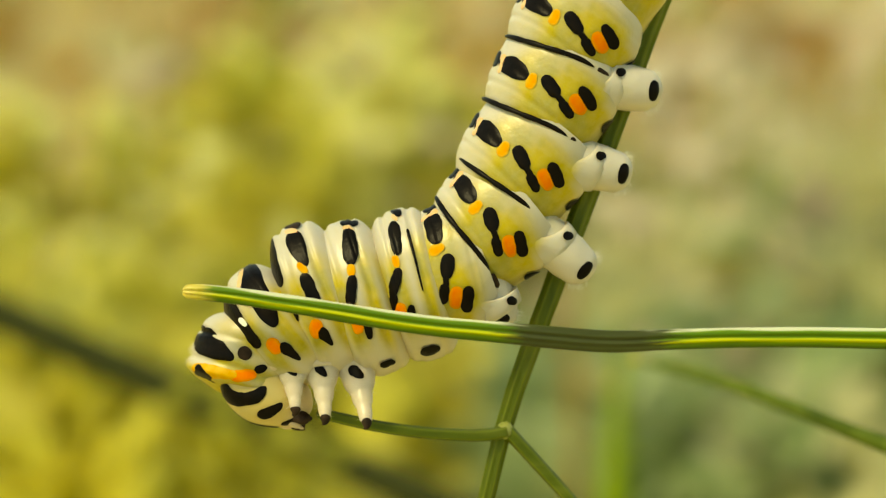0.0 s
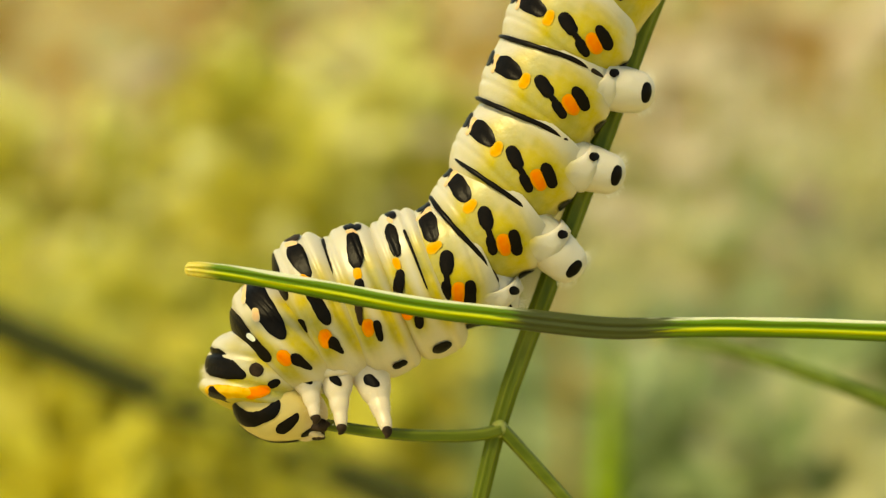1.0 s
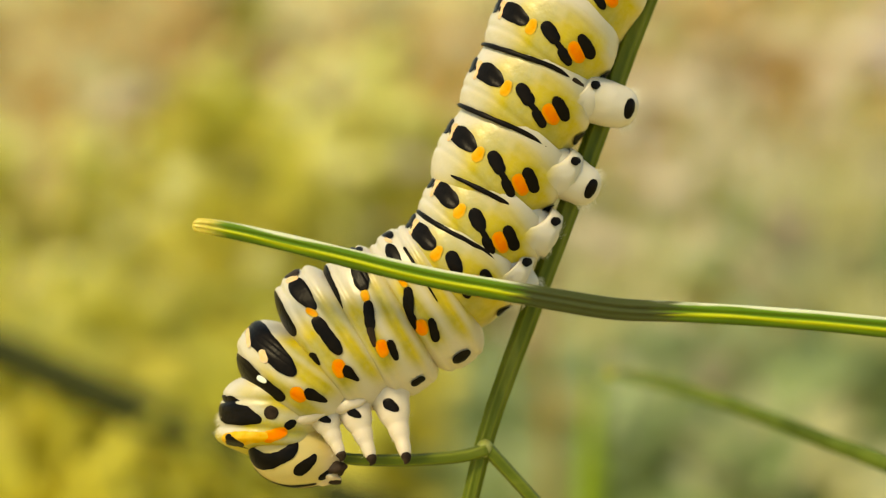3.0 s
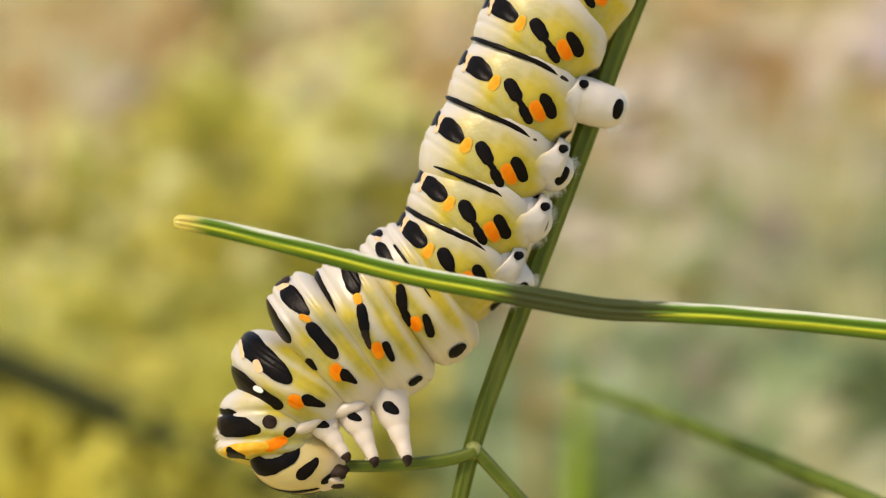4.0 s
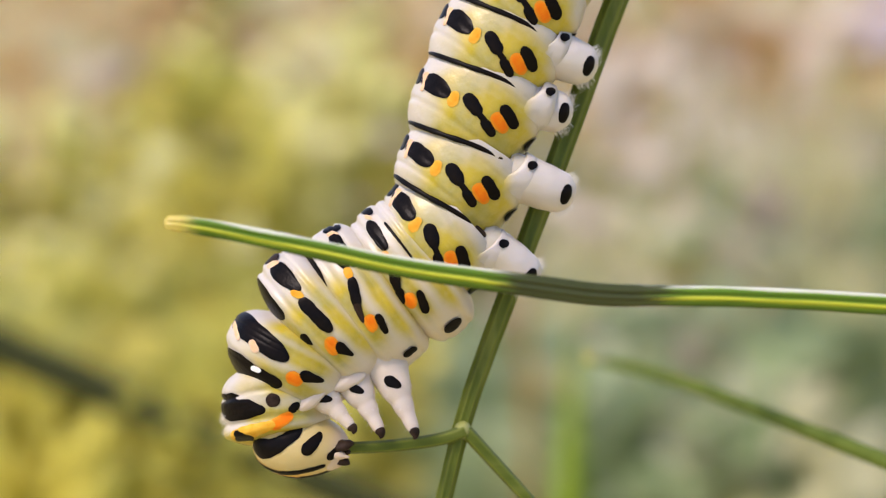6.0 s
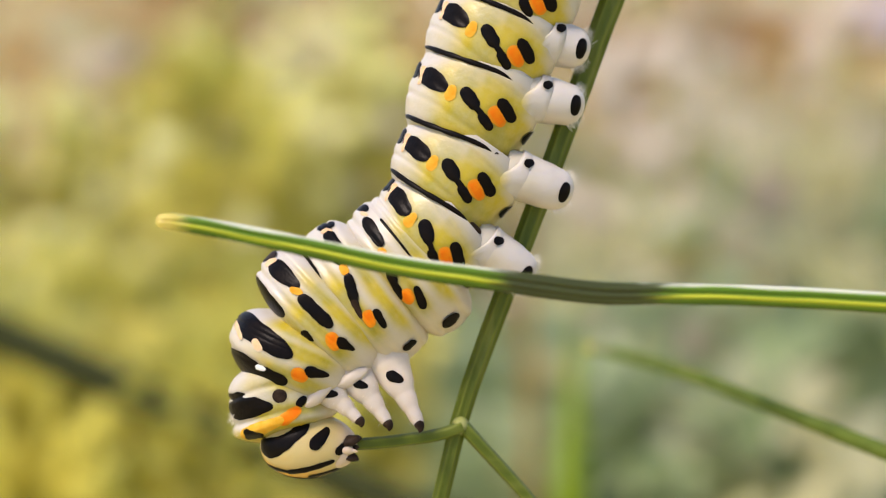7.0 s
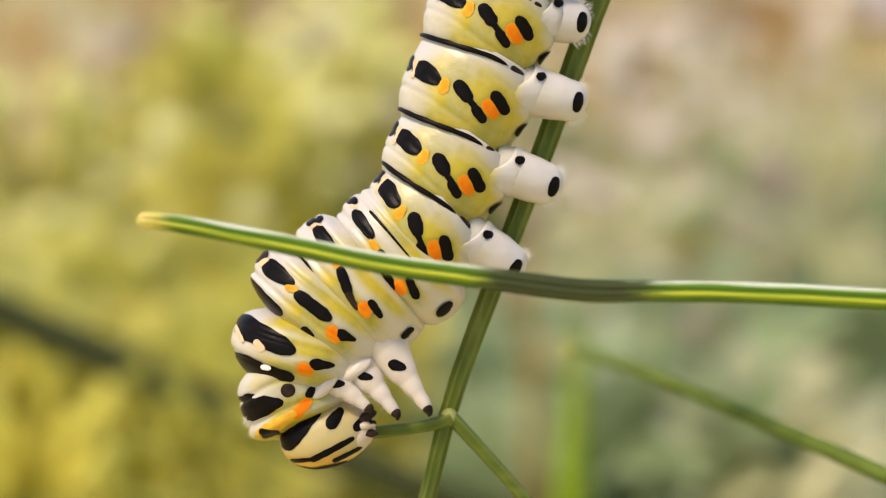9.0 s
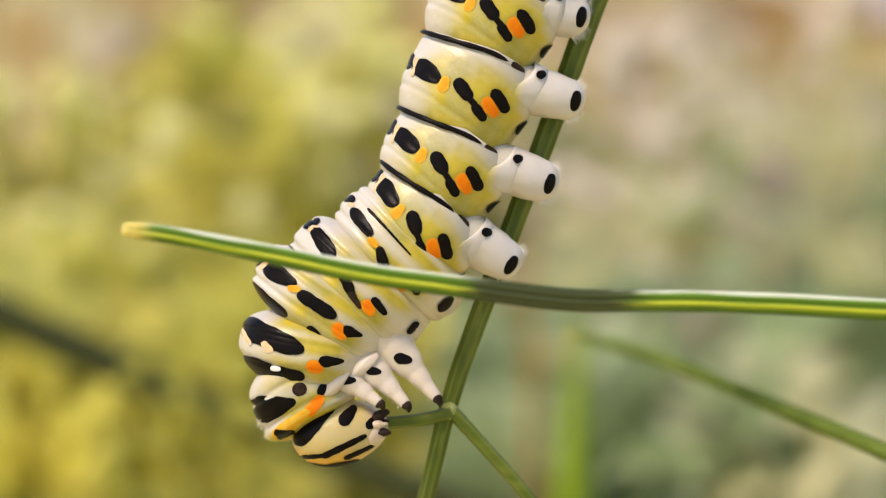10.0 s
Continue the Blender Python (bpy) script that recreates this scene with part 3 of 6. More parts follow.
def proleg(key):
    R, h = SEGMENTS[key]
    far, up = STRETCHED[key]
    stretched = pose(far * MM, -1.1 * MM, up * MM, 0, -15.7) @ pose(0, 0, 0, 0, 0, 6)
    m, rows, x1, r1 = 48, 18, -3.10, 1.70
    verts, yel = [[] for _ in range(rows + 4)], [[] for _ in range(rows + 4)]

    def on_skin(w, phi, lift):
        """A point of the segment's skin, w times the base's size away from its middle."""
        th = 1.30 - 0.72 * w * math.cos(phi)
        u = 0.54 * h + 0.52 * h * w * math.sin(phi)
        r = ring_radius(R, h, u, th, "A") + lift
        return Vector((r * math.sin(th) * MM, -r * deep(R) * math.cos(th) * MM, u * MM)), gold_of(R, h, u, th, "A")

    def on_foot(x, r, phi):
        return stretched @ (Vector((x, -r * 0.95 * math.cos(phi), r * math.sin(phi))) * MM)

    axis = stretched.to_3x3() @ Vector((1, 0, 0))
    for j in range(m):
        phi = 2 * math.pi * j / m
        p0, y0 = on_skin(1.0, phi, -0.05)
        pin, _ = on_skin(0.9, phi, -0.02)
        p1 = on_foot(x1, r1, phi)
        reach = (p1 - p0).length
        t0, t1 = (pin - p0).normalized() * reach * 0.7, (2 * axis + (p1 - p0) / reach) * reach * 0.28
        line = [on_skin(1.15, phi, -0.6)[0]]
        for i in range(rows + 1):
            t = i / rows
            line.append((2 * t**3 - 3 * t**2 + 1) * p0 + (t**3 - 2 * t**2 + t) * t0 + (3 * t**2 - 2 * t**3) * p1 + (t**3 - t**2) * t1)
        line += [on_foot(x1 + 0.40, r1 - 0.08, phi), on_foot(x1 + 0.85, r1 - 0.24, phi)]
        for i, q in enumerate(line):
            t = min(1, max(0, (i - 1) / rows))
            verts[i].append(q)
            yel[i].append(y0 * (1 - smooth01(t, 0.1, 0.8)))
    n = len(verts)
    flat = [v for ring in verts for v in ring]
    fs = grid_faces(n, m) + [tuple(range(m))[::-1], tuple(range((n - 1) * m, n * m))]
    data = mesh_of("leg_base", flat, fs, SKIN, {"yellow": [y for ring in yel for y in ring], "cream": [0.03] * (n * m)})
    part("leg_base", data, BODY[key])
    skin_tree = BVHTree.FromPolygons(flat, fs)
    sx, sz = stretched.translation.x / MM - 2.75, stretched.translation.z / MM + 0.10

    def on_base(_R, _h, s, u, kind, lift):
        hit = skin_tree.ray_cast(Vector((s * MM, -0.02, u * MM)), Vector((0, 1, 0)))[0]
        return (s * MM, (hit.y if hit else 0.0) - (lift + 0.10) * MM, u * MM)

    part("black_spot", spot_mesh(1, 1, "P", sx, sz, sx + 0.08, sz + 0.1, 0.62, 0.56, BLACK, 0.04, 3, on_base), BODY[key])

    # the foot
    tip = spline([(-4.2, 1.4), (-3.2, 1.58), (-2.2, 1.58), (-1.2, 1.51), (-0.6, 1.43), (-0.15, 1.35), (0.2, 1.2), (0.5, 0.93), (0.7, 0.6), (0.8, 0.2)], 28)
    verts = []
    for x, q in tip:
        for j in range(m):
            phi = 2 * math.pi * j / m
            k = 1 + 0.035 * noise.noise((x * 0.9, math.cos(phi) * 1.3, math.sin(phi) * 1.3 + len(BODY))) + 0.008 * math.cos(x * 5)
            verts.append(Vector((x, -q * 0.95 * k * math.cos(phi), q * k * math.sin(phi))) * MM)
    fs = grid_faces(28, m) + [tuple(range(m))[::-1], tuple(range(27 * m, 28 * m))]
    # warm bounced light under the foot is put into its colour as cream
    cre = [0.03 + 0.40 * smooth01(-v.z / MM, 0.2, 1.5) for v in verts]
    ob = part("proleg", mesh_of("proleg", verts, fs, SKIN, {"yellow": [0.2 * smooth01(-v.x / MM - 0.5 * v.z / MM, 1.2, 3.0) for v in verts], "cream": cre}), CATERPILLAR, "white fleshy leg with a black spot")
    BODY["proleg_" + key] = ob

    def place(_R, _h, s, u, kind, lift):
        q = np.interp(s, tip[:, 0], tip[:, 1])
        z = min(max(u / q, -0.97), 0.97)
        return (s * MM, -(q * 0.95 + lift) * math.sqrt(1 - z * z) * MM, (q + lift) * z * MM)

    part("black_spot", spot_mesh(1, 1, "P", 0.02, -0.3, 0.0, 0.25, 0.85, 0.75, BLACK, 0.04, 2, place), ob)

    def root(rng):
        th = rng.choice((-1, 1)) * math.pi / 2 + rng.uniform(-0.45, 0.45)
        x = rng.uniform(-0.1, 0.78)
        q = float(np.interp(x, tip[:, 0], tip[:, 1]))
        return (x, -q * 0.95 * math.cos(th), q * math.sin(th)), (0.9 + rng.uniform(-.3, .3), -0.7 * math.cos(th), math.sin(th))

    part("hair_fringe", hairs("hair_fringe", 130, root, 4, 0.50, 0.008), ob)


for key in ("A3", "A4", "A5", "A6"):
    proleg(key)


# -- jointed legs of the thorax: x runs to the claw
def leg(key, length):
    k = length / 3.7
    prof = [(-3.4, 1.6), (-2.7, 1.95), (-2.0, 1.85), (-1.45, 1.60), (-1.2, 1.48), (-1.0, 1.46), (-0.5, 1.27), (0.0, 1.14), (0.5, 1.00), (0.8, 0.84), (1.0, 0.74), (1.25, 0.73), (1.7, 0.63), (1.95, 0.53), (2.15, 0.50), (2.35, 0.50), (2.8, 0.42), (3.05, 0.34)]
    cols = spline([(a * k, b * (0.42 + 0.5 * k if key != "T3" else 0.96)) for a, b in prof], 44)
    m = 24
    verts = [(x * MM, -q * 0.8 * math.cos(2 * math.pi * j / m) * MM, q * math.sin(2 * math.pi * j / m) * MM) for x, q in cols for j in range(m)]
    fs = grid_faces(44, m) + [tuple(range(m))[::-1], tuple(range(43 * m, 44 * m))]
    ob = part("leg", mesh_of("leg", verts, fs, SKIN, {"yellow": [0.0] * len(verts), "cream": [0.75] * len(verts)}), CATERPILLAR, "cream jointed leg with dark claw")
    BODY["leg_" + key] = ob

    def place(R, h, s, u, kind, lift):
        q = np.interp(s, cols[:, 0], cols[:, 1])
        z = min(max(u / q, -0.97), 0.97)
        return (s * MM, -(q * 0.8 + lift) * math.sqrt(1 - z * z) * MM, (q + lift) * z * MM)

    w = 0.78 if key == "T3" else 0.6
    part("black_spot", spot_mesh(1, 1, "L", -0.20, -0.16, 0.20, 0.16, w, w * 0.8, BLACK, 0.03, 1, place), ob)
    claw = spline([(2.9, 0, 0), (3.15, 0, -0.02), (3.36, 0, -0.09), (3.5, 0, -0.24)], 8) * np.array([k, 1, 1]) * MM
    part("claw", tube("claw", claw, np.array([0.32, 0.35, 0.34, 0.31, 0.26, 0.20, 0.13, 0.05]) * MM, BROWN, 10), ob)

    def root(rng):
        x = rng.uniform(0.2, 3.0) * k
        th = rng.uniform(0, 2 * math.pi)
        q = float(np.interp(x, cols[:, 0], cols[:, 1]))
        return (x, -q * 0.9 * math.cos(th), q * math.sin(th)), (0.6, -math.cos(th), math.sin(th))

    part("hair_fringe", hairs("hair_fringe", 80, root, 9, 0.30, 0.006), ob)
    if key != "T3":                       # the loose lobe of skin over the leg
        fx, fz = (-0.55, -0.60) if key == "T1" else (-0.75, -0.25)
        part("skin_lobe", blob("skin_lobe", SKIN, 0.48, 0.42, 1.25, 5, lumps=0.12), ob).matrix_basis = pose(fx * MM, -0.80 * MM, fz * MM, 0, 6)


for key, length in (("T1", 3.0), ("T2", 3.6), ("T3", 4.0)):
    leg(key, length)

# ---- the fennel stem that it clings to ----
STALK = thing("fennel_plant", PLANE, "ribbed green fennel stem with thin side twigs", "plant")
pts = [(x, 0.7, z) for x, z in [(17.33, 23.72), (14.25, 16.2), (11.13, 7.56), (7.56, -2.03), (3.99, -12.18), (2.93, -16.58)]]
inv = PLANE.inverted()
foot = [inv @ Vector(q) / MM for q in ((-0.012, 0.135, 0.30), (-0.02, 0.15, 0.12), (-0.02, 0.155, -0.02))]
path = spline(pts + [tuple(q) for q in foot], 150) * MM
part("stem", tube("stem", path, np.interp(path[:, 2] / MM, (-400, -60, -16, -12, -10, 0, 24), (1.6, 0.95, 0.54, 0.57, 0.60, 0.68, 0.80)) * MM, STEM, 42, 7, 0.09), STALK)
jx, jz = (4.25, -12.03)
part("node", blob("node", NODE, 0.55, 0.66, 0.62), STALK, "pale swollen node").matrix_basis = pose((jx - 0.1) * MM, 0.30 * MM, (jz - 0.05) * MM)
rt = spline([(x, 0.3, z) for x, z in [(4.2, -12.0), (5.3, -13.2), (6.8, -14.85), (8.5, -16.75), (10.4, -19.1)]], 24) * MM
part("twig", tube("twig", rt, np.linspace(0.46, 0.40, 24) * MM, TWIGM, 30, 5, 0.08), STALK)
TWIG = part("twig", tube("twig", spline([(0, 0, -0.1), (-0.8, 0, -0.3), (-4, -0.4, -0.42), (-8, -0.8, -0.1), (-12.5, -1.0, 0.7)], 40) * MM, np.linspace(0.43, 0.35, 40) * MM, TWIGM, 30, 5, 0.08), STALK)

# ---- the leaf that crosses in front ----
LEAF = thing("fennel_leaf", PLANE, "narrow green fennel leaf with pale tip and bruised middle", "leaf")
prof = [(-0.09, -0.15, 0.21), (0.05, -0.14, 0.38), (0.55, -0.12, 0.47), (1.88, -0.15, 0.51), (5.44, -0.36, 0.55), (10.44, -0.84, 0.61), (16.17, -1.27, 0.64), (20.8, -1.38, 0.67), (23.3, -1.45, 0.7), (26.87, -1.46, 0.7), (30.94, -1.05, 0.65), (37.5, -0.47, 0.64), (47.07, 0.03, 0.67)]
run = spline([(x, z, w) for x, z, w in prof], 140)
more = spline([(run[-1][0], run[-1][1], run[-1][2]), (run[-1][0] + 14, -4, 0.75), (run[-1][0] + 34, -30, 0.9), (run[-1][0] + 44, -120, 1.1), (run[-1][0] + 46, -460, 1.4)], 40)


def leaf_piece(name, rows, mat, caps=True):
    """A channelled blade: a keel below, two raised margins above."""
    sec_ = [(-0.55, 0.75), (-0.30, 0.98), (0.0, 1.0), (0.32, 0.9), (0.52, 0.55), (0.55, 0.1), (0.45, -0.45), (0.2, -0.9), (-0.15, -1.0), (-0.45, -0.8), (-0.50, -0.45), (-0.72, -0.2), (-0.52, 0.12), (-0.74, 0.42)]
    sec = [tuple(q) for q in spline(sec_ + sec_[:1], 43)[:-1]]
    m = len(sec)
    verts = []
    for k, (x, z, w) in enumerate(rows):
        for a, b in sec:
            verts.append((x * MM, a * w * 0.9 * MM, (z + b * w) * MM))
    fs = grid_faces(len(rows), m) + [tuple(range(m))[::-1], tuple(range((len(rows) - 1) * m, len(rows) * m))]
    xs = [x for x, z, w in rows for _ in sec]
    jit = [0.5 * noise.noise((0.8 * x, k % len(sec) * 0.7, 3)) for k, x in enumerate(xs)]
    brown = [smooth01(x + 3 * j, 19.5, 21.6) * (1 - smooth01(x + 4 * j, 29.6, 31.9)) for x, j in zip(xs, jit)]
    pale = [1 - smooth01(x + 2 * j, 0.7, 2.0) for x, j in zip(xs, jit)]
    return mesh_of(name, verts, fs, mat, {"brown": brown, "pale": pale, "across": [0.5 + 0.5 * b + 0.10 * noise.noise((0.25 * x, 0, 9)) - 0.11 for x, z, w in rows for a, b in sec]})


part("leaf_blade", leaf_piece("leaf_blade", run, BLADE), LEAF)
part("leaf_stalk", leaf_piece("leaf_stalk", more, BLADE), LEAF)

# ---- blurred stems behind ----
SHOOT = thing("fennel_shoot", PLANE @ pose(0.02, 0.022, -0.01), "thin green shoot out of focus behind the caterpillar", "plant")
sp = spline([(0, 0, 0), (3.2, -14, -0.15), (7.3, -28, -1.25), (13.9, -42, -3.75), (20.4, -50, -6.4), (31, -54, -14), (52, -20, -120), (62, 30, -480)], 80) * MM
part("stem", tube("stem", sp, np.interp(np.arange(80), [0, 1, 3, 80], [0.35, 0.6, 0.62, 1.1]) * MM, SHOOTM, 12), SHOOT)
part("bud", blob("bud", BLADE_TIP, 0.8, 0.45, 0.45), SHOOT, "yellow bud at the tip")
BRANCH = thing("weed_stalk", PLANE @ pose(-0.08, 0.2, -0.02), "dark green stalk out of focus behind the caterpillar", "plant")
bp = spline([(-95, 0, 43), (-27, 0, 12), (0, 0, 0), (40, 0, -17.5), (95, 0, -41), (150, 4, -68), (195, 10, -150), (210, 30, -560)], 70) * MM
part("node", blob("node", BACKSTEM, 4.5, 3.4, 3.4), BRANCH).matrix_basis = pose(-95 * MM, 0, 43 * MM)
part("stem", tube("stem", bp, np.interp(np.arange(70), [0, 70], [3.7, 4.1]) * MM, BACKSTEM, 12), BRANCH)

# ---- ground ----
gm = Mat("dry_meadow_soil", 0.9, 0.2)
c = gm.ramp(gm.noise(1.3, 5), (0.3, (0.504, 0.454, 0.168)), (0.5, (0.622, 0.504, 0.252)), (0.7, (0.689, 0.521, 0.311)))
c = gm.mix(gm.ramp(gm.noise(7, 4), (0.4, (0, 0, 0)), (0.65, (0.672, 0.672, 0.672))), c, (0.47, 0.47, 0.168))
gm.color(c).bump(gm.noise(30, 5), 0.6, 0.02)
nx = 60
gv = []
for i in range(nx + 1):
    for j in range(nx + 1):
        x = math.copysign(abs(i / nx * 2 - 1) ** 3, i / nx * 2 - 1) * 300
        y = math.copysign(abs(j / nx * 2 - 1) ** 3, j / nx * 2 - 1) * 300
        gv.append((x, y, 0.02 * noise.noise((x * 2, y * 2, 0)) - 0.005))
ground = tagged(new("ground", mesh_of("ground", gv, grid_faces(nx + 1, nx + 1, False, True), gm.m)), "dry meadow ground with patches of green", "ground", kind="structure")

pm = Mat("pale_gravel", 0.9, 0.2)
pm.color(pm.ramp(pm.noise(14, 5), (0.3, (0.353, 0.302, 0.277)), (0.7, (0.504, 0.437, 0.403)))).bump(pm.noise(60, 4), 0.7, 0.01)
pv, n = [], 40
for i in range(n):
    y = 4.6 + 40 * (i / (n - 1)) ** 2
    x0 = 0.95 + 0.05 * (y - 4.6) + 0.06 * math.sin(3 * y)
    pv += [(x0, y, 0.03), (x0 + 0.3, y, 0.05), (x0 + 2.6, y, 0.05), (x0 + 2.9, y, 0.03)]
tagged(new("gravel_path", mesh_of("gravel_path", pv, grid_faces(n, 4, False, True), pm.m)), "pale grey gravel path through the meadow", "path", kind="structure")


# ---- meadow plants behind, far out of focus ----
def leaf_mat(name, a, b, c, trans=0.5):
    m = Mat(name, 0.55, 0.3)
    info = m.n.new("ShaderNodeObjectInfo").outputs["Random"]
    col = m.mix(0.55, m.ramp(m.noise(25, 3), (0.3, a), (0.5, b), (0.7, c)), m.ramp(info, (0.0, tuple(v * 0.7 for v in a)), (0.5, b), (1.0, tuple(min(0.95, v * 1.12) for v in c))))
    m.color(col)
    t = m.n.new("ShaderNodeBsdfTranslucent")
    m.l.new(col, t.inputs["Color"])
    s = m.n.new("ShaderNodeMixShader")
    s.inputs[0].default_value = trans
    m.l.new(m.b.outputs[0], s.inputs[1])
    m.l.new(t.outputs[0], s.inputs[2])
    m.l.new(s.outputs[0], m.n["Material Output"].inputs["Surface"])
    return m.m


FLOWER = leaf_mat("yellow_green_umbel", (0.666, 0.612, 0.09), (0.792, 0.729, 0.153), (0.846, 0.792, 0.324))
GREEN = leaf_mat("fresh_green", (0.286, 0.386, 0.168), (0.403, 0.496, 0.252), (0.521, 0.588, 0.386))
HERB = leaf_mat("herb_green", (0.334, 0.334, 0.0456), (0.471, 0.452, 0.076), (0.593, 0.555, 0.144))
GREY = leaf_mat("grey_green", (0.437, 0.428, 0.185), (0.538, 0.521, 0.252), (0.638, 0.605, 0.386))
STRAW = leaf_mat("dry_straw", (0.57, 0.36, 0.11), (0.68, 0.46, 0.175), (0.75, 0.57, 0.28))
PALE = leaf_mat("pale_seed_head", (0.68, 0.66, 0.36), (0.80, 0.77, 0.48), (0.88, 0.84, 0.62))
BLUSH = leaf_mat("pinkish_seed_head", (0.665, 0.532, 0.418), (0.779, 0.665, 0.551), (0.836, 0.76, 0.684))
RUST = leaf_mat("rust_dock", (0.65, 0.39, 0.15), (0.72, 0.49, 0.22), (0.77, 0.58, 0.33))


def leaves(name, centres, count, spread, size, mat, seed, long=1.8):
    """Many small bent leaves scattered round centres; each has a fold along its middle."""
    rng = np.random.RandomState(seed)
    cs = np.array(centres)[rng.randint(0, len(centres), count)]
    p = cs + rng.normal(0, 1, (count, 3)) * np.array(spread)
    d = rng.normal(0, 1, (count, 3))
    d /= np.linalg.norm(d, axis=1)[:, None]
    s = np.cross(d, rng.normal(0, 1, (count, 3)))
    s /= np.linalg.norm(s, axis=1)[:, None]
    u = np.cross(d, s)
    z = (size * rng.uniform(0.5, 1.4, count))[:, None]
    v = np.stack([p - d * z * long / 2, p + s * z / 2 + u * z * 0.15, p + d * z * long / 2, p - s * z / 2 + u * z * 0.15], 1)
    v = v.reshape(-1, 3)
    v[:, 2] = np.maximum(v[:, 2], 0.002)
    k = np.arange(count) * 4
    f = np.concatenate([np.stack([k, k + 1, k + 2], 1), np.stack([k, k + 2, k + 3], 1)])
    return mesh_of(name, v.tolist(), f.tolist(), mat, smooth=False)


def umbel(name, top, count, radius, size, mat, seed, up=0.35):
    """A flower head: many florets that spread from one point on thin rays."""
    rng = np.random.RandomState(seed)
    d = rng.normal(0, 1, (count, 3)) * np.array((1, 1, 0.55)) + np.array((0, 0, up))
    d /= np.linalg.norm(d, axis=1)[:, None]
    s = np.cross(d, rng.normal(0, 1, (count, 3)))
    s /= np.linalg.norm(s, axis=1)[:, None]
    c = np.array(top)
    p = c + d * (radius * rng.uniform(0.45, 1.0, count))[:, None]
    w = (size * rng.uniform(0.6, 1.3, count))[:, None]
    v = np.concatenate([c[None], np.stack([p - s * w / 2, p + s * w / 2, p + d * w], 1).reshape(-1, 3)])
    k = 1 + np.arange(count) * 3
    f = np.concatenate([np.stack([0 * k, k, k + 1], 1), np.stack([k, k + 2, k + 1], 1)])
    return mesh_of(name, v.tolist(), f.tolist(), mat, smooth=False)


def dome(name, top, count, radius, size, mat, seed):
    """A flower head of many small florets that face outwards from a flat dome."""
    rng = np.random.RandomState(seed)
    d = rng.normal(0, 1, (count, 3))
    d /= np.linalg.norm(d, axis=1)[:, None]
    d[:, 2] = np.abs(d[:, 2])
    s = np.cross(d, rng.normal(0, 1, (count, 3)))
    s /= np.linalg.norm(s, axis=1)[:, None]
    u = np.cross(d, s)
    p = np.array(top) + d * radius * np.array((1, 1, 0.75)) * rng.uniform(0.85, 1.05, count)[:, None]
    w = (size * rng.uniform(0.6, 1.2, count))[:, None]
    v = np.stack([p - s * w, p - u * w + d * w * 0.2, p + s * w, p + u * w + d * w * 0.2], 1).reshape(-1, 3)
    k = np.arange(count) * 4
    f = np.stack([k, k + 1, k + 2, k + 3], 1)
    return mesh_of(name, v.tolist(), f.tolist(), mat, smooth=False)


def herb(name, label, x, y, h, wide, stems, leaf, flower, size, count, seed, lean=0.15):
    """A bushy plant: stems from one root, leaves along them, heads at their tops."""
    rng = random.Random(seed)
    ob = thing(name, pose(x, y, 0), label, "plant", "meadow plants")
    tops, along = [], []
    for k in range(stems):
        a = rng.uniform(0, 2 * math.pi)
        q = wide * math.sqrt(rng.random())
        hh = h * rng.uniform(0.6, 1.05)
        end = Vector((q * math.cos(a), q * math.sin(a), hh))
        mid = Vector((end.x * 0.35, end.y * 0.35, hh * 0.55))
        path = spline([(0.1 * end.x, 0.1 * end.y, -0.01), tuple(mid), tuple(end)], 9)
        part("stem", tube("stem", path, np.linspace(0.0022, 0.0009, 9), BACKSTEM if leaf != STRAW else STRAW, 5), ob)
        tops.append(tuple(end))
        along += [tuple(w) for w in path[4:]]
    part("foliage", leaves("foliage", along, count, (wide * 0.28, wide * 0.28, h * 0.10), size, leaf, seed), ob)
    if flower:
        for k, top in enumerate(tops):
            part("flower_head", umbel("flower_head", top, int(count * 1.3 / stems), min(0.034, h * 0.12), size * 0.9, flower, seed + k), ob)
    return ob


F_LABEL, G_LABEL = "feathery fennel bush with yellow-green flower heads", "grey-green bushy herb with pale seed heads"
S_LABEL, R_LABEL = "tuft of dry straw-coloured meadow grass", "rusty dried dock plant with seed heads"
for k, (x, y, h, w) in enumerate((
    (-0.13, 0.78, 0.33, 0.09), (-0.23, 0.95, 0.30, 0.11), (-0.05, 1.00, 0.29, 0.09), (-0.32, 1.25, 0.17, 0.13), (-0.14, 1.35, 0.16, 0.12),
    (0.02, 1.15, 0.30, 0.10), (-0.19, 0.62, 0.27, 0.07), (-0.06, 0.66, 0.26, 0.07), (-0.45, 1.6, 0.13, 0.15), (-0.02, 1.7, 0.15, 0.14),
    (-0.105, 0.43, 0.29, 0.02), (-0.08, 0.45, 0.28, 0.02), (-0.125, 0.46, 0.30, 0.02), (-0.055, 0.44, 0.275, 0.015), (-0.16, 0.50, 0.285, 0.05), (-0.12, 0.53, 0.30, 0.04), (-0.075, 0.50, 0.295, 0.035), (-0.04, 0.55, 0.275, 0.04), (-0.17, 0.57, 0.305, 0.05), (-0.03, 0.62, 0.25, 0.04), (-0.11, 0.85, 0.20, 0.09), (-0.24, 0.80, 0.19, 0.09), (0.00, 0.80, 0.21, 0.08),
)):
    herb("fennel_bush", F_LABEL, x, y, h, w, 9, HERB, FLOWER, 0.015, 260, 20 + k)
sprig = thing("fennel_bush", pose(-0.034, 0.262, 0), "low feathery fennel sprig with yellow-green leaves", "plant", "meadow plants")
crown = []
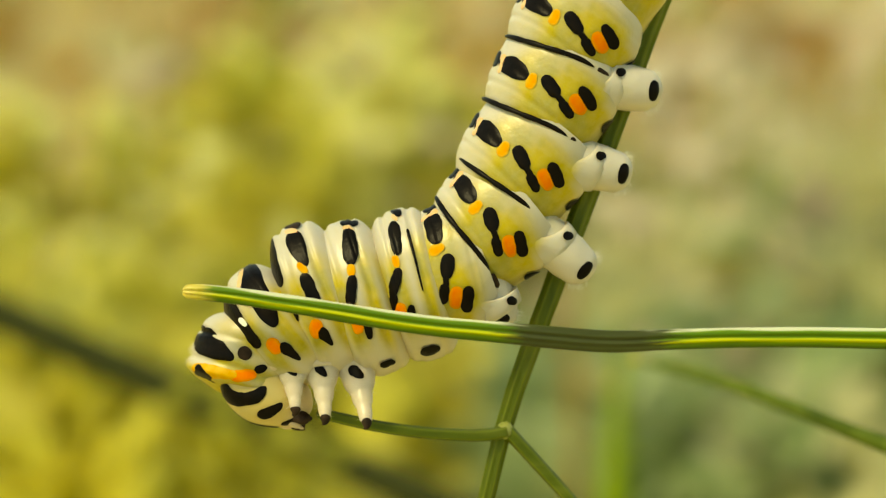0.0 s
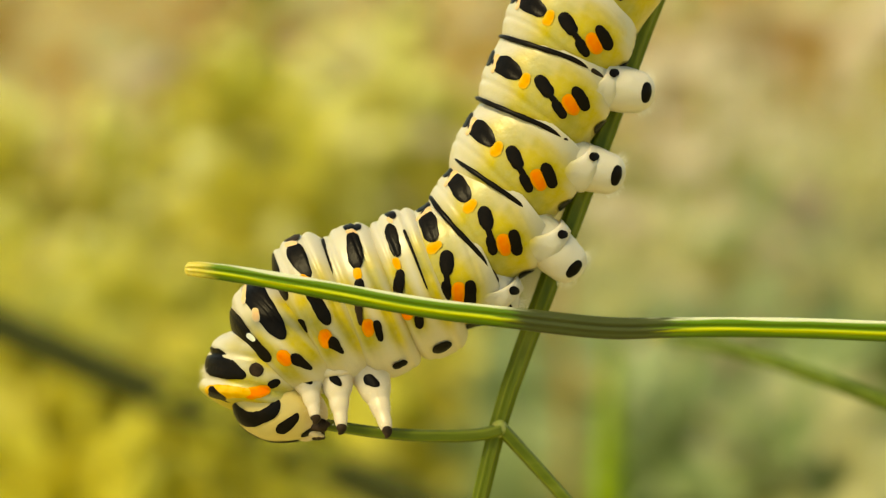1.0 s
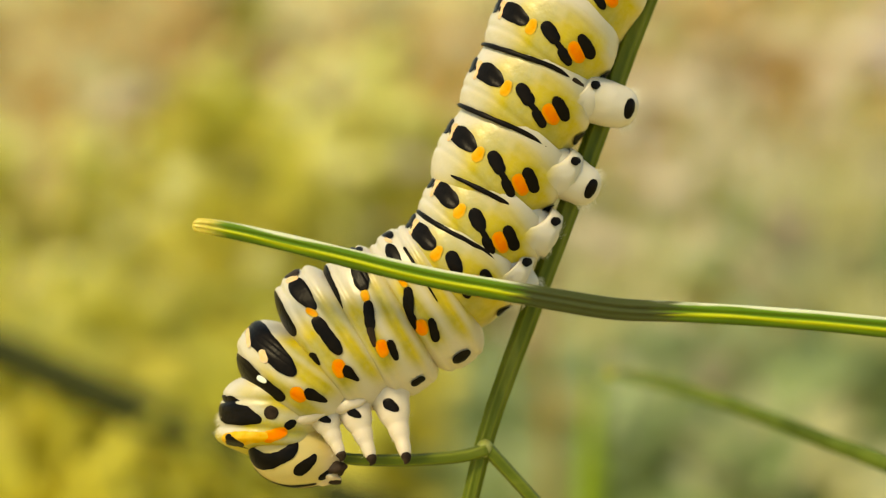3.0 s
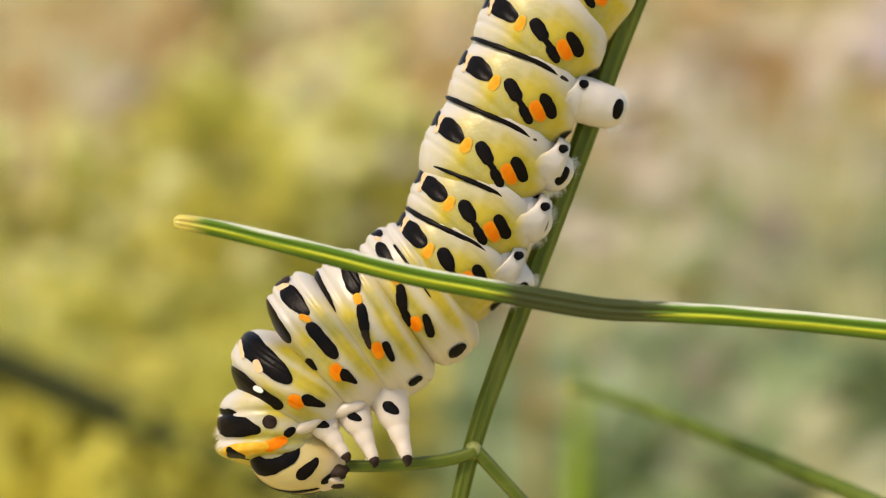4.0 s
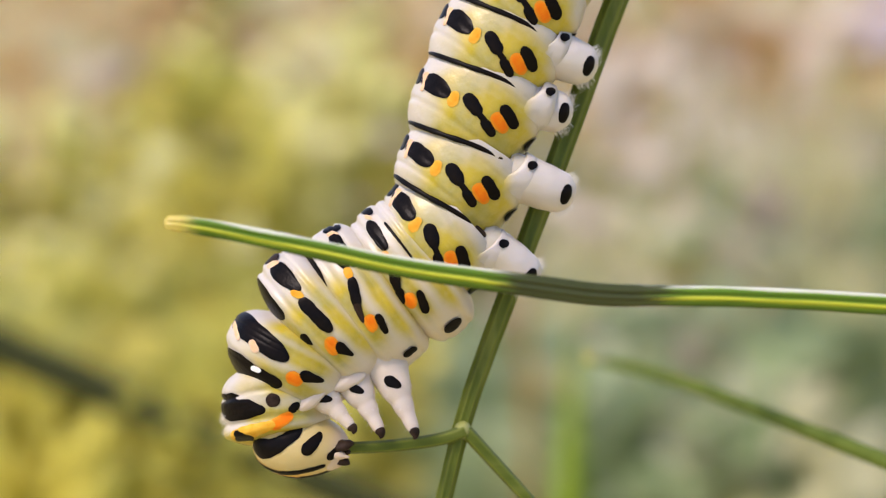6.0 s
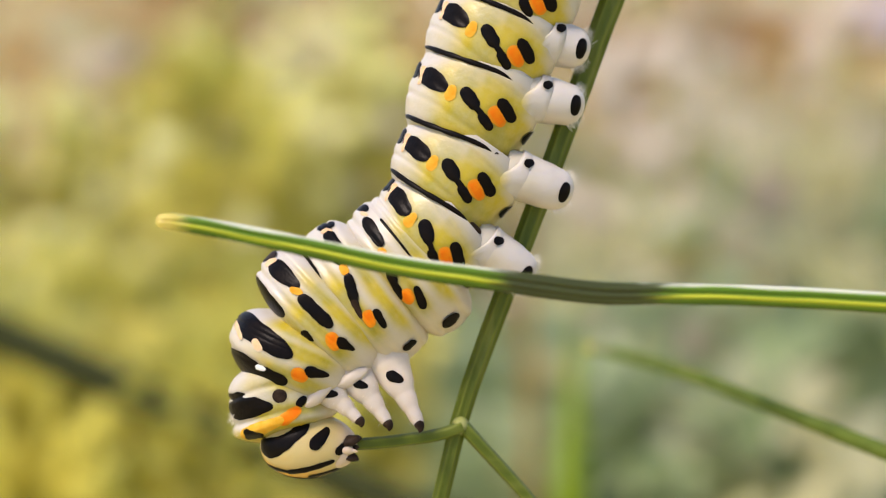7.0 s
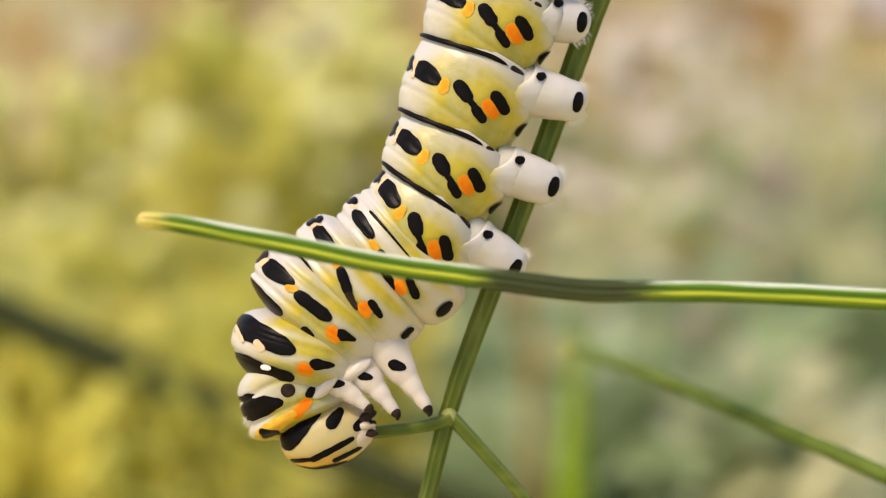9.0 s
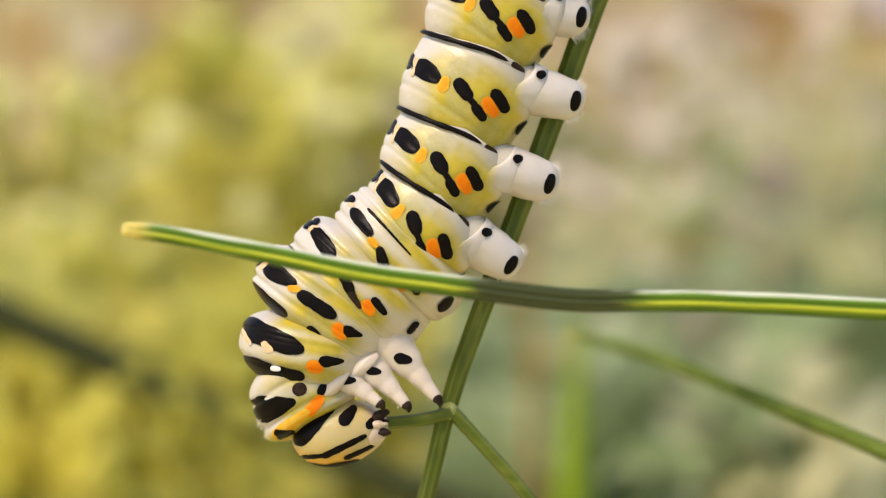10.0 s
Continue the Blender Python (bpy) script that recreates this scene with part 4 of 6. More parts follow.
for k in range(9):
    tip_at = Vector((-0.012 + 0.003 * k, 0.006 * math.sin(5 * k), 0.352 + 0.012 * math.sin(2.1 * k + 1)))
    path = spline([(tip_at.x * 0.1, 0, -0.01), (tip_at.x * 0.4, 0, 0.2), tuple(tip_at)], 12)
    part("stem", tube("stem", path, np.linspace(0.0016, 0.0006, 12), HERB, 5), sprig)
    crown += [tuple(q) for q in path[9:]]
part("foliage", leaves("foliage", crown, 330, (0.004, 0.004, 0.007), 0.0042, HERB, 44), sprig)
for k, (x, y, h, w) in enumerate((
    (0.14, 0.85, 0.25, 0.08), (0.24, 0.95, 0.25, 0.09), (0.33, 1.2, 0.24, 0.12), (0.13, 1.25, 0.22, 0.10), (0.36, 1.6, 0.20, 0.14), (0.18, 1.75, 0.19, 0.13), (0.50, 1.9, 0.18, 0.15), (0.075, 0.47, 0.275, 0.02), (0.105, 0.46, 0.285, 0.02), (0.05, 0.49, 0.26, 0.02), (0.10, 0.50, 0.27, 0.03), (0.09, 0.62, 0.26, 0.05), (0.13, 0.55, 0.28, 0.04), (0.05, 0.55, 0.265, 0.035), (0.17, 0.6, 0.22, 0.05), (0.18, 0.72, 0.20, 0.07), (0.27, 1.0, 0.17, 0.10),
)):
    herb("meadow_herb", G_LABEL, x, y, h, w, 8, (GREY, GREEN, BLUSH if y > 0.9 else GREEN)[k % 3], (PALE, GREEN, PALE, GREY)[k % 4] if y > 0.8 else (PALE if k in (8, 10) else GREEN), 0.016, 300, 50 + k)
for k, (x, y, h, w) in enumerate(((-0.33, 1.75, 0.20, 0.12), (-0.50, 1.95, 0.24, 0.14), (-0.20, 1.9, 0.22, 0.12), (-0.62, 2.3, 0.36, 0.14), (-0.42, 2.6, 0.40, 0.16), (-0.75, 3.0, 0.38, 0.2), (-0.15, 2.5, 0.34, 0.15), (-0.3, 3.4, 0.3, 0.2), (0.25, 2.6, 0.30, 0.16), (0.05, 3.2, 0.3, 0.2))):
    herb("straw_tuft", S_LABEL, x, y, h, w, 16, STRAW, PALE, 0.02, 300, 70 + k)
for k, (x, y, h, w) in enumerate(((0.62, 3.0, 0.36, 0.16), (0.80, 3.4, 0.34, 0.18), (0.50, 2.5, 0.33, 0.12), (0.95, 4.0, 0.36, 0.2), (0.42, 3.2, 0.34, 0.15), (0.36, 2.2, 0.32, 0.10), (-0.36, 2.1, 0.34, 0.10), (-0.22, 2.2, 0.36, 0.10), (-0.52, 2.9, 0.42, 0.15))):
    herb("dock_plant", R_LABEL, x, y, h, w, 7, RUST, PALE, 0.024, 260, 90 + k)


# ---- pale dry stalks, out of focus ----
def dry_stalk(x0, y0, z0, x1, y1, z1):
    """A bent dry stalk from its root to its tip."""
    ob = thing("dry_stalk", pose(x0, y0, 0), "pale dry stalk bent over in the meadow", "stalk", "dry stalks")
    pts = [(0, 0, -0.01), (0.05 * (x1 - x0), 0, z0 * 0.6), (0.25 * (x1 - x0), 0, z0), (x1 - x0, y1 - y0, z1)]
    part("stem", tube("stem", spline(pts, 24), np.linspace(0.0030, 0.0017, 24), PALE, 7), ob)
    part("seed_head", umbel("seed_head", (x1 - x0, y1 - y0, z1), 50, 0.014, 0.007, PALE, 7), ob)


for q in ((0.085, 0.60, 0.335, 0.175, 0.62, 0.300), (0.10, 0.70, 0.24, 0.20, 0.72, 0.20), (0.16, 0.9, 0.36, 0.22, 0.92, 0.30), (-0.05, 0.75, 0.33, -0.19, 0.78, 0.27), (0.05, 1.0, 0.36, 0.09, 1.0, 0.25)):
    dry_stalk(*q)


for pts in (
    ((0.36, 0.62, -0.01), (0.26, 0.61, 0.14), (0.164, 0.60, 0.236), (0.119, 0.60, 0.272), (0.112, 0.60, 0.277)),
    ((0.40, 0.80, -0.01), (0.36, 0.80, 0.16), (0.29, 0.80, 0.245), (0.235, 0.80, 0.276), (0.180, 0.80, 0.300)),
):
    ob = thing("dry_stalk", pose(pts[0][0], pts[0][1], 0), "pale dry stalk leaning over in the meadow", "stalk", "dry stalks")
    path = spline([(x - pts[0][0], y - pts[0][1], z) for x, y, z in pts], 30)
    part("stem", tube("stem", path, np.linspace(0.0032, 0.0026, 30), GREY, 8), ob)
    part("seed_head", umbel("seed_head", tuple(path[-1]), 50, 0.012, 0.006, BLUSH, 9), ob)


# ---- pale flower heads on thin stalks, added in place of blurred highlights ----
CREAM_HEAD = leaf_mat("cream_umbel", (0.65, 0.56, 0.42), (0.73, 0.64, 0.49), (0.80, 0.72, 0.58), 0.12)
LIME = leaf_mat("pale_lime_umbel", (0.82, 0.79, 0.22), (0.90, 0.87, 0.31), (0.94, 0.92, 0.48), 0.08)
spots = random.Random(11)
for k in range(406):
    y = spots.uniform(0.8, 2.0)
    left = k % 5 in (0, 3)
    y = 0.8 + 0.45 * (y - 0.8) if left else y
    x = y * (spots.uniform(-0.27, 0.06) if left else spots.uniform(0.02, 0.27))
    z = 0.45 - 0.2126 * y + y * (spots.uniform(-0.06, 0.11) if left else spots.uniform(-0.10, 0.15))
    if k >= 120:                          # two close clumps
        y = spots.uniform(0.7, 1.3)
        left = k % 5 in (0, 2, 3)
        x = y * (spots.uniform(-0.11, 0.01) if left else spots.uniform(0.07, 0.19))
        z = 0.45 - 0.2126 * y + y * (spots.uniform(-0.02, 0.14) if left else spots.uniform(-0.04, 0.12))
    if k >= 168:                          # tall pale heads between the bushes
        left, y = True, spots.uniform(0.9, 1.6)
        x, z = y * spots.uniform(-0.13, -0.005), 0.45 - 0.2126 * y + y * spots.uniform(0.03, 0.14)
    if 200 <= k < 240:                    # bright heads over the fennel
        left, y = True, spots.uniform(0.72, 1.05)
        x, z = y * spots.uniform(-0.27, -0.03), 0.45 - 0.2126 * y + y * spots.uniform(-0.08, 0.09)
    elif k >= 388:
        left, y = True, spots.uniform(0.8, 1.1)
        x, z = y * spots.uniform(-0.10, -0.03), 0.45 - 0.2126 * y + y * spots.uniform(0.02, 0.11)
    elif k >= 372:
        left, y = False, spots.uniform(0.6, 0.85)
        x, z = y * spots.uniform(0.08, 0.16), 0.45 - 0.2126 * y + y * spots.uniform(-0.13, -0.03)
    elif k >= 340:
        left, y = True, spots.uniform(0.62, 0.82)
        x, z = y * spots.uniform(-0.22, -0.08), 0.45 - 0.2126 * y + y * spots.uniform(-0.11, 0.02)
    elif k >= 262:
        left, y = k % 3 > 0, spots.uniform(0.75, 1.25)
        x = y * (spots.uniform(-0.26, 0.0) if left else spots.uniform(0.05, 0.26))
        z = 0.45 - 0.2126 * y + y * spots.uniform(-0.10, 0.12)
    elif k >= 240:                        # pale pinkish heads far off
        left, y = False, spots.uniform(1.3, 2.0)
        x, z = y * spots.uniform(0.10, 0.28), 0.45 - 0.2126 * y + y * spots.uniform(0.05, 0.15)
    if z < 0.08:
        continue
    # each pale head is added to brighten the blurred meadow like a soft glint
    ob = thing("highlight_flower", pose(x, y, 0), "pale flower head on a thin stalk, added in place of a blurred highlight", "flower", "pale flowers")
    lean = 0.04 * math.sin(k * 2.3)
    part("stem", tube("stem", spline([(lean, 0, -0.01), (lean * 0.4, 0.01, z * 0.5), (0, 0, z)], 10), np.linspace(0.0022, 0.0012, 10), HERB, 5), ob)
    part("flower_head", dome("flower_head", (0, 0, z), 110, (0.006 + 0.008 * spots.random()) * y, 0.0034 * y, LIME if left and k % 4 else CREAM_HEAD, 300 + k), ob)


# ---- grass ----
def grass_mesh(name, feet, heights, width, lean, mat, seed):
    """Tapered blades, each bent in three steps."""
    rng = np.random.RandomState(seed)
    n = len(feet)
    az = rng.uniform(0, 2 * np.pi, n)
    d = np.stack([np.cos(az), np.sin(az), 0 * az], 1)
    s = np.stack([-np.sin(az), np.cos(az), 0 * az], 1)
    h = np.array(heights)[:, None]
    b = (lean * rng.uniform(0.3, 1.3, n))[:, None] * h
    rows = []
    for t, w in ((0, 1.0), (0.4, 0.9), (0.75, 0.6), (1.0, 0.08)):
        p = np.array(feet) + d * b * t * t + np.array((0, 0, 1)) * h * t
        rows += [p - s * width * w / 2, p + s * width * w / 2]
    v = np.stack(rows, 1).reshape(-1, 3)
    k = np.arange(n) * 8
    f = np.concatenate([np.stack([k + q, k + q + 1, k + q + 3, k + q + 2], 1) for q in (0, 2, 4)])
    return mesh_of(name, v.tolist(), f.tolist(), mat, smooth=False)


rng = np.random.RandomState(5)
feet = np.stack([rng.uniform(-4, 4, 16000), rng.uniform(-3, 8, 16000), np.zeros(16000)], 1)
feet = feet[(np.hypot(feet[:, 0], feet[:, 1] - 0.1) > 0.55) & ~((feet[:, 0] > 0.8) & (feet[:, 1] > 4.4))]
near = feet[:, 1] - 0.25 * np.abs(feet[:, 0]) < 1.3 + 0.2 * np.sin(5 * feet[:, 0])
for patch, mat, label in ((feet[near], HERB, "short yellow-green meadow grass over the ground"), (feet[~near], STRAW, "short dry straw-coloured meadow grass over the ground")):
    tagged(new("meadow_grass", grass_mesh("meadow_grass", patch, rng.uniform(0.05, 0.16, len(patch)), 0.006, 0.5, mat, 6)), label, "grass", kind="stuff")
for k, (x, y, h, mat) in enumerate((
    (-0.20, 1.0, 0.36, FLOWER), (-0.10, 0.85, 0.37, PALE), (-0.28, 1.4, 0.34, STRAW), (0.06, 1.1, 0.34, PALE), (0.16, 1.0, 0.36, GREY), (0.22, 1.3, 0.33, PALE), (0.30, 1.15, 0.36, GREY),
    (0.12, 1.6, 0.30, STRAW), (0.40, 1.8, 0.30, PALE), (0.27, 0.9, 0.32, GREY), (-0.06, 1.5, 0.32, HERB), (-0.38, 1.5, 0.32, PALE),
)):
    q = np.random.RandomState(200 + k)
    ft = np.stack([q.normal(0, 0.035, 34), q.normal(0, 0.035, 34), np.zeros(34)], 1)
    ob = thing("grass_tuft", pose(x, y, 0), "tall tuft of thin meadow grass blades", "grass", "grass tufts")
    tagged(part("grass", grass_mesh("grass", ft, h * q.uniform(0.6, 1.05, 34), 0.005, 0.35, mat, 400 + k), ob), kind="stuff")

# ---- broad fresh blades between the stem and the meadow, out of focus ----
FRESH = leaf_mat("fresh_lime_blade", (0.28, 0.44, 0.02), (0.37, 0.53, 0.035), (0.46, 0.60, 0.06))
for x, y, h, w, lean, mat, label in (
    (0.040, 0.36, 0.354, 0.011, 0.004, FRESH, "broad fresh yellow-green grass blade out of focus"), (0.045, 0.40, 0.335, 0.010, -0.004, FRESH, "broad fresh yellow-green grass blade out of focus"),
    (0.13, 0.50, 0.30, 0.007, 0.02, FRESH, "broad fresh yellow-green grass blade out of focus"), (0.032, 0.42, 0.385, 0.0036, -0.012, STRAW, "dry straw-coloured grass blade out of focus"),
):
    ob = thing("grass_stalk", pose(x, y, 0), label, "grass", "fresh blades")
    rows = spline([(-lean, 0, -0.01, w * 0.6), (-lean * 0.6, 0, h * 0.5, w), (-lean * 0.2, 0, h * 0.85, w * 0.8), (0, 0, h, w * 0.1)], 24)
    v = []
    for px, py, pz, pw in rows:
        v += [(px - pw / 2, 0, pz), (px, 0.0012, pz), (px + pw / 2, 0, pz), (px, 0.0004, pz)]
    part("blade", mesh_of("blade", v, grid_faces(24, 4), mat), ob)
    part("midrib", tube("midrib", [(q[0], 0.0012, q[2]) for q in rows], rows[:, 3] * 0.07 + 0.0001, mat, 6), ob)


def motions():
    walk(BODY["T1"], [
        (0, pose(-12.69 * MM, 0 * MM, -6.83 * MM, 0, 22, 0)),
        (0.5, pose(-12.32 * MM, 0 * MM, -7.37 * MM, 0, 20, 0)),
        (1, pose(-11.57 * MM, 0 * MM, -7.99 * MM, 0, 15.5, 0)),
        (1.5, pose(-11.22 * MM, 0 * MM, -8.28 * MM, 0, 17.9, 0)),
        (2, pose(-10.57 * MM, 0 * MM, -8.64 * MM, 0, 12.3, 0)),
        (2.5, pose(-10.09 * MM, 0 * MM, -9.08 * MM, 0, 11.5, 0)),
        (4, pose(-9 * MM, 0 * MM, -9.92 * MM, 0, 4.3, 0)),
        (4.5, pose(-8.89 * MM, 0 * MM, -9.9 * MM, 0, 6, 0)),
        (5, pose(-8.51 * MM, 0 * MM, -9.95 * MM, 0, 1.1, 0)),
        (5.5, pose(-8.33 * MM, 0 * MM, -9.84 * MM, 0, -1.1, 0)),
        (7, pose(-7.5 * MM, 0 * MM, -9.79 * MM, 0, -8.2, 0)),
        (7.5, pose(-7.31 * MM, 0 * MM, -9.96 * MM, 0, -6.9, 0)),
        (8, pose(-7.1 * MM, 0 * MM, -9.89 * MM, 0, -9, 0)),
        (8.5, pose(-6.58 * MM, 0 * MM, -10.02 * MM, 0, -13.1, 0)),
        (9, pose(-6.2 * MM, 0 * MM, -9.94 * MM, 0, -18, 0)),
        (9.5, pose(-5.74 * MM, 0 * MM, -10.28 * MM, 0, -18.9, 0)),
        (10, pose(-5.46 * MM, 0 * MM, -10.28 * MM, 0, -22.7, 0)),
    ])
    walk(BODY["T2"], [
        (0, pose(-10.89 * MM, 0 * MM, -5.41 * MM, 0, 51, 0)),
        (0.5, pose(-10.55 * MM, 0 * MM, -5.78 * MM, 0, 49.1, 0)),
        (1, pose(-9.94 * MM, 0 * MM, -6.3 * MM, 0, 45.4, 0)),
        (1.5, pose(-9.51 * MM, 0 * MM, -6.52 * MM, 0, 44.2, 0)),
        (2, pose(-9.05 * MM, 0 * MM, -6.81 * MM, 0, 41.1, 0)),
        (2.5, pose(-8.62 * MM, 0 * MM, -7.14 * MM, 0, 39.4, 0)),
        (4, pose(-7.72 * MM, 0 * MM, -7.75 * MM, 0, 31.9, 0)),
        (4.5, pose(-7.58 * MM, 0 * MM, -7.68 * MM, 0, 32, 0)),
        (5, pose(-7.33 * MM, 0 * MM, -7.77 * MM, 0, 30, 0)),
        (5.5, pose(-7.29 * MM, 0 * MM, -7.6 * MM, 0, 28.8, 0)),
        (7, pose(-6.74 * MM, 0 * MM, -7.65 * MM, 0, 24.4, 0)),
        (7.5, pose(-6.52 * MM, 0 * MM, -7.74 * MM, 0, 22.5, 0)),
        (8, pose(-6.38 * MM, 0 * MM, -7.75 * MM, 0, 22.6, 0)),
        (8.5, pose(-5.99 * MM, 0 * MM, -7.87 * MM, 0, 19.2, 0)),
        (9, pose(-5.71 * MM, 0 * MM, -7.86 * MM, 0, 16.3, 0)),
        (9.5, pose(-5.32 * MM, 0 * MM, -8.15 * MM, 0, 14.7, 0)),
        (10, pose(-5.14 * MM, 0 * MM, -8.19 * MM, 0, 11.9, 0)),
    ])
    walk(BODY["T3"], [
        (0, pose(-7.99 * MM, 0 * MM, -3.64 * MM, 0, 67.6, 0)),
        (0.5, pose(-7.7 * MM, 0 * MM, -3.97 * MM, 0, 65.8, 0)),
        (1, pose(-7.18 * MM, 0 * MM, -4.37 * MM, 0, 62.2, 0)),
        (1.5, pose(-6.67 * MM, 0 * MM, -4.64 * MM, 0, 59.5, 0)),
        (2, pose(-6.25 * MM, 0 * MM, -4.76 * MM, 0, 57.1, 0)),
        (2.5, pose(-5.86 * MM, 0 * MM, -4.93 * MM, 0, 55.9, 0)),
        (4, pose(-5.11 * MM, 0 * MM, -5.18 * MM, 0, 50.4, 0)),
        (4.5, pose(-4.88 * MM, 0 * MM, -5.05 * MM, 0, 49, 0)),
        (5, pose(-4.72 * MM, 0 * MM, -5.13 * MM, 0, 48.6, 0)),
        (5.5, pose(-4.84 * MM, 0 * MM, -4.84 * MM, 0, 47.6, 0)),
        (7, pose(-4.63 * MM, 0 * MM, -4.78 * MM, 0, 44.4, 0)),
        (7.5, pose(-4.53 * MM, 0 * MM, -4.85 * MM, 0, 43.3, 0)),
        (8, pose(-4.42 * MM, 0 * MM, -4.83 * MM, 0, 42.5, 0)),
        (8.5, pose(-4.2 * MM, 0 * MM, -4.92 * MM, 0, 40.1, 0)),
        (9, pose(-3.98 * MM, 0 * MM, -4.9 * MM, 0, 38.1, 0)),
        (9.5, pose(-3.74 * MM, 0 * MM, -5.16 * MM, 0, 35.6, 0)),
        (10, pose(-3.7 * MM, 0 * MM, -5.18 * MM, 0, 33.8, 0)),
    ])
    walk(BODY["A1"], [
        (0, pose(-5.27 * MM, 0 * MM, -3.38 * MM, 0, 70.8, 0)),
        (0.5, pose(-4.92 * MM, 0 * MM, -3.5 * MM, 0, 70, 0)),
        (1, pose(-4.37 * MM, 0 * MM, -3.67 * MM, 0, 67, 0)),
        (1.5, pose(-3.88 * MM, 0 * MM, -3.73 * MM, 0, 66, 0)),
        (2, pose(-3.5 * MM, 0 * MM, -3.61 * MM, 0, 63.3, 0)),
        (2.5, pose(-3.03 * MM, 0 * MM, -3.77 * MM, 0, 61.8, 0)),
        (4, pose(-2.36 * MM, 0 * MM, -3.75 * MM, 0, 56.6, 0)),
        (4.5, pose(-2.14 * MM, 0 * MM, -3.63 * MM, 0, 56, 0)),
        (5, pose(-2.02 * MM, 0 * MM, -3.64 * MM, 0, 54.8, 0)),
        (5.5, pose(-2.15 * MM, 0 * MM, -3.38 * MM, 0, 54.5, 0)),
        (7, pose(-2.2 * MM, 0 * MM, -3.28 * MM, 0, 51.1, 0)),
        (7.5, pose(-2.14 * MM, 0 * MM, -3.32 * MM, 0, 49.8, 0)),
        (8, pose(-2.14 * MM, 0 * MM, -3.25 * MM, 0, 48.2, 0)),
        (8.5, pose(-1.94 * MM, 0 * MM, -3.35 * MM, 0, 47.4, 0)),
        (9, pose(-1.83 * MM, 0 * MM, -3.26 * MM, 0, 46.6, 0)),
        (9.5, pose(-1.59 * MM, 0 * MM, -3.55 * MM, 0, 46.1, 0)),
        (10, pose(-1.7 * MM, 0 * MM, -3.6 * MM, 0, 42.1, 0)),
    ])
    walk(BODY["A2"], [
        (0, pose(-1.84 * MM, 0 * MM, -2.46 * MM, 0, 74.6, 0)),
        (0.5, pose(-1.66 * MM, 0 * MM, -2.55 * MM, 0, 72.5, 0)),
        (1, pose(-1.23 * MM, 0 * MM, -2.53 * MM, 0, 67.3, 0)),
        (1.5, pose(-0.79 * MM, 0 * MM, -2.48 * MM, 0, 64.6, 0)),
        (2, pose(-0.38 * MM, 0 * MM, -2.26 * MM, 0, 60.1, 0)),
        (2.5, pose(0.07 * MM, 0 * MM, -2.32 * MM, 0, 58.5, 0)),
        (4, pose(0.6 * MM, 0 * MM, -1.8 * MM, 0, 54.2, 0)),
        (4.5, pose(0.86 * MM, 0 * MM, -1.77 * MM, 0, 53, 0)),
        (5, pose(1 * MM, 0 * MM, -1.83 * MM, 0, 53, 0)),
        (5.5, pose(0.9 * MM, 0 * MM, -1.59 * MM, 0, 52.4, 0)),
        (7, pose(0.81 * MM, 0 * MM, -1.57 * MM, 0, 50.5, 0)),
        (7.5, pose(0.79 * MM, 0 * MM, -1.59 * MM, 0, 50.2, 0)),
        (8, pose(0.83 * MM, 0 * MM, -1.53 * MM, 0, 49.2, 0)),
        (8.5, pose(0.96 * MM, 0 * MM, -1.54 * MM, 0, 48.8, 0)),
        (9, pose(1.02 * MM, 0 * MM, -1.49 * MM, 0, 48.1, 0)),
        (9.5, pose(1.14 * MM, 0 * MM, -1.68 * MM, 0, 47.2, 0)),
        (10, pose(0.99 * MM, 0 * MM, -1.68 * MM, 0, 46.1, 0)),
    ])
    walk(BODY["A3"], [
        (0, pose(0.36 * MM, 0 * MM, -1.54 * MM, 0, 69.9, 0)),
        (0.5, pose(0.46 * MM, 0 * MM, -1.6 * MM, 0, 68, 0)),
        (1, pose(0.71 * MM, 0 * MM, -1.42 * MM, 0, 64, 0)),
        (1.5, pose(1.13 * MM, 0 * MM, -1.2 * MM, 0, 59.5, 0)),
        (2, pose(1.45 * MM, 0 * MM, -0.65 * MM, 0, 52.2, 0)),
        (2.5, pose(1.99 * MM, 0 * MM, -0.37 * MM, 0, 45.1, 0)),
        (4, pose(2.5 * MM, 0 * MM, 0.26 * MM, 0, 38.3, 0)),
        (4.5, pose(2.73 * MM, 0 * MM, 0.28 * MM, 0, 41.9, 0)),
        (5, pose(2.75 * MM, 0 * MM, 0.13 * MM, 0, 44.4, 0)),
        (5.5, pose(2.46 * MM, 0 * MM, 0.41 * MM, 0, 46, 0)),
        (7, pose(2.04 * MM, 0 * MM, 0.45 * MM, 0, 48.5, 0)),
        (7.5, pose(1.97 * MM, 0 * MM, 0.36 * MM, 0, 48.9, 0)),
        (8, pose(1.92 * MM, 0 * MM, 0.38 * MM, 0, 50.8, 0)),
        (8.5, pose(2.14 * MM, 0 * MM, 0.28 * MM, 0, 49.7, 0)),
        (9, pose(2.1 * MM, 0 * MM, 0.4 * MM, 0, 49.5, 0)),
        (9.5, pose(2.26 * MM, 0 * MM, 0.09 * MM, 0, 48.5, 0)),
        (10, pose(2.02 * MM, 0 * MM, 0.07 * MM, 0, 48.6, 0)),
    ])
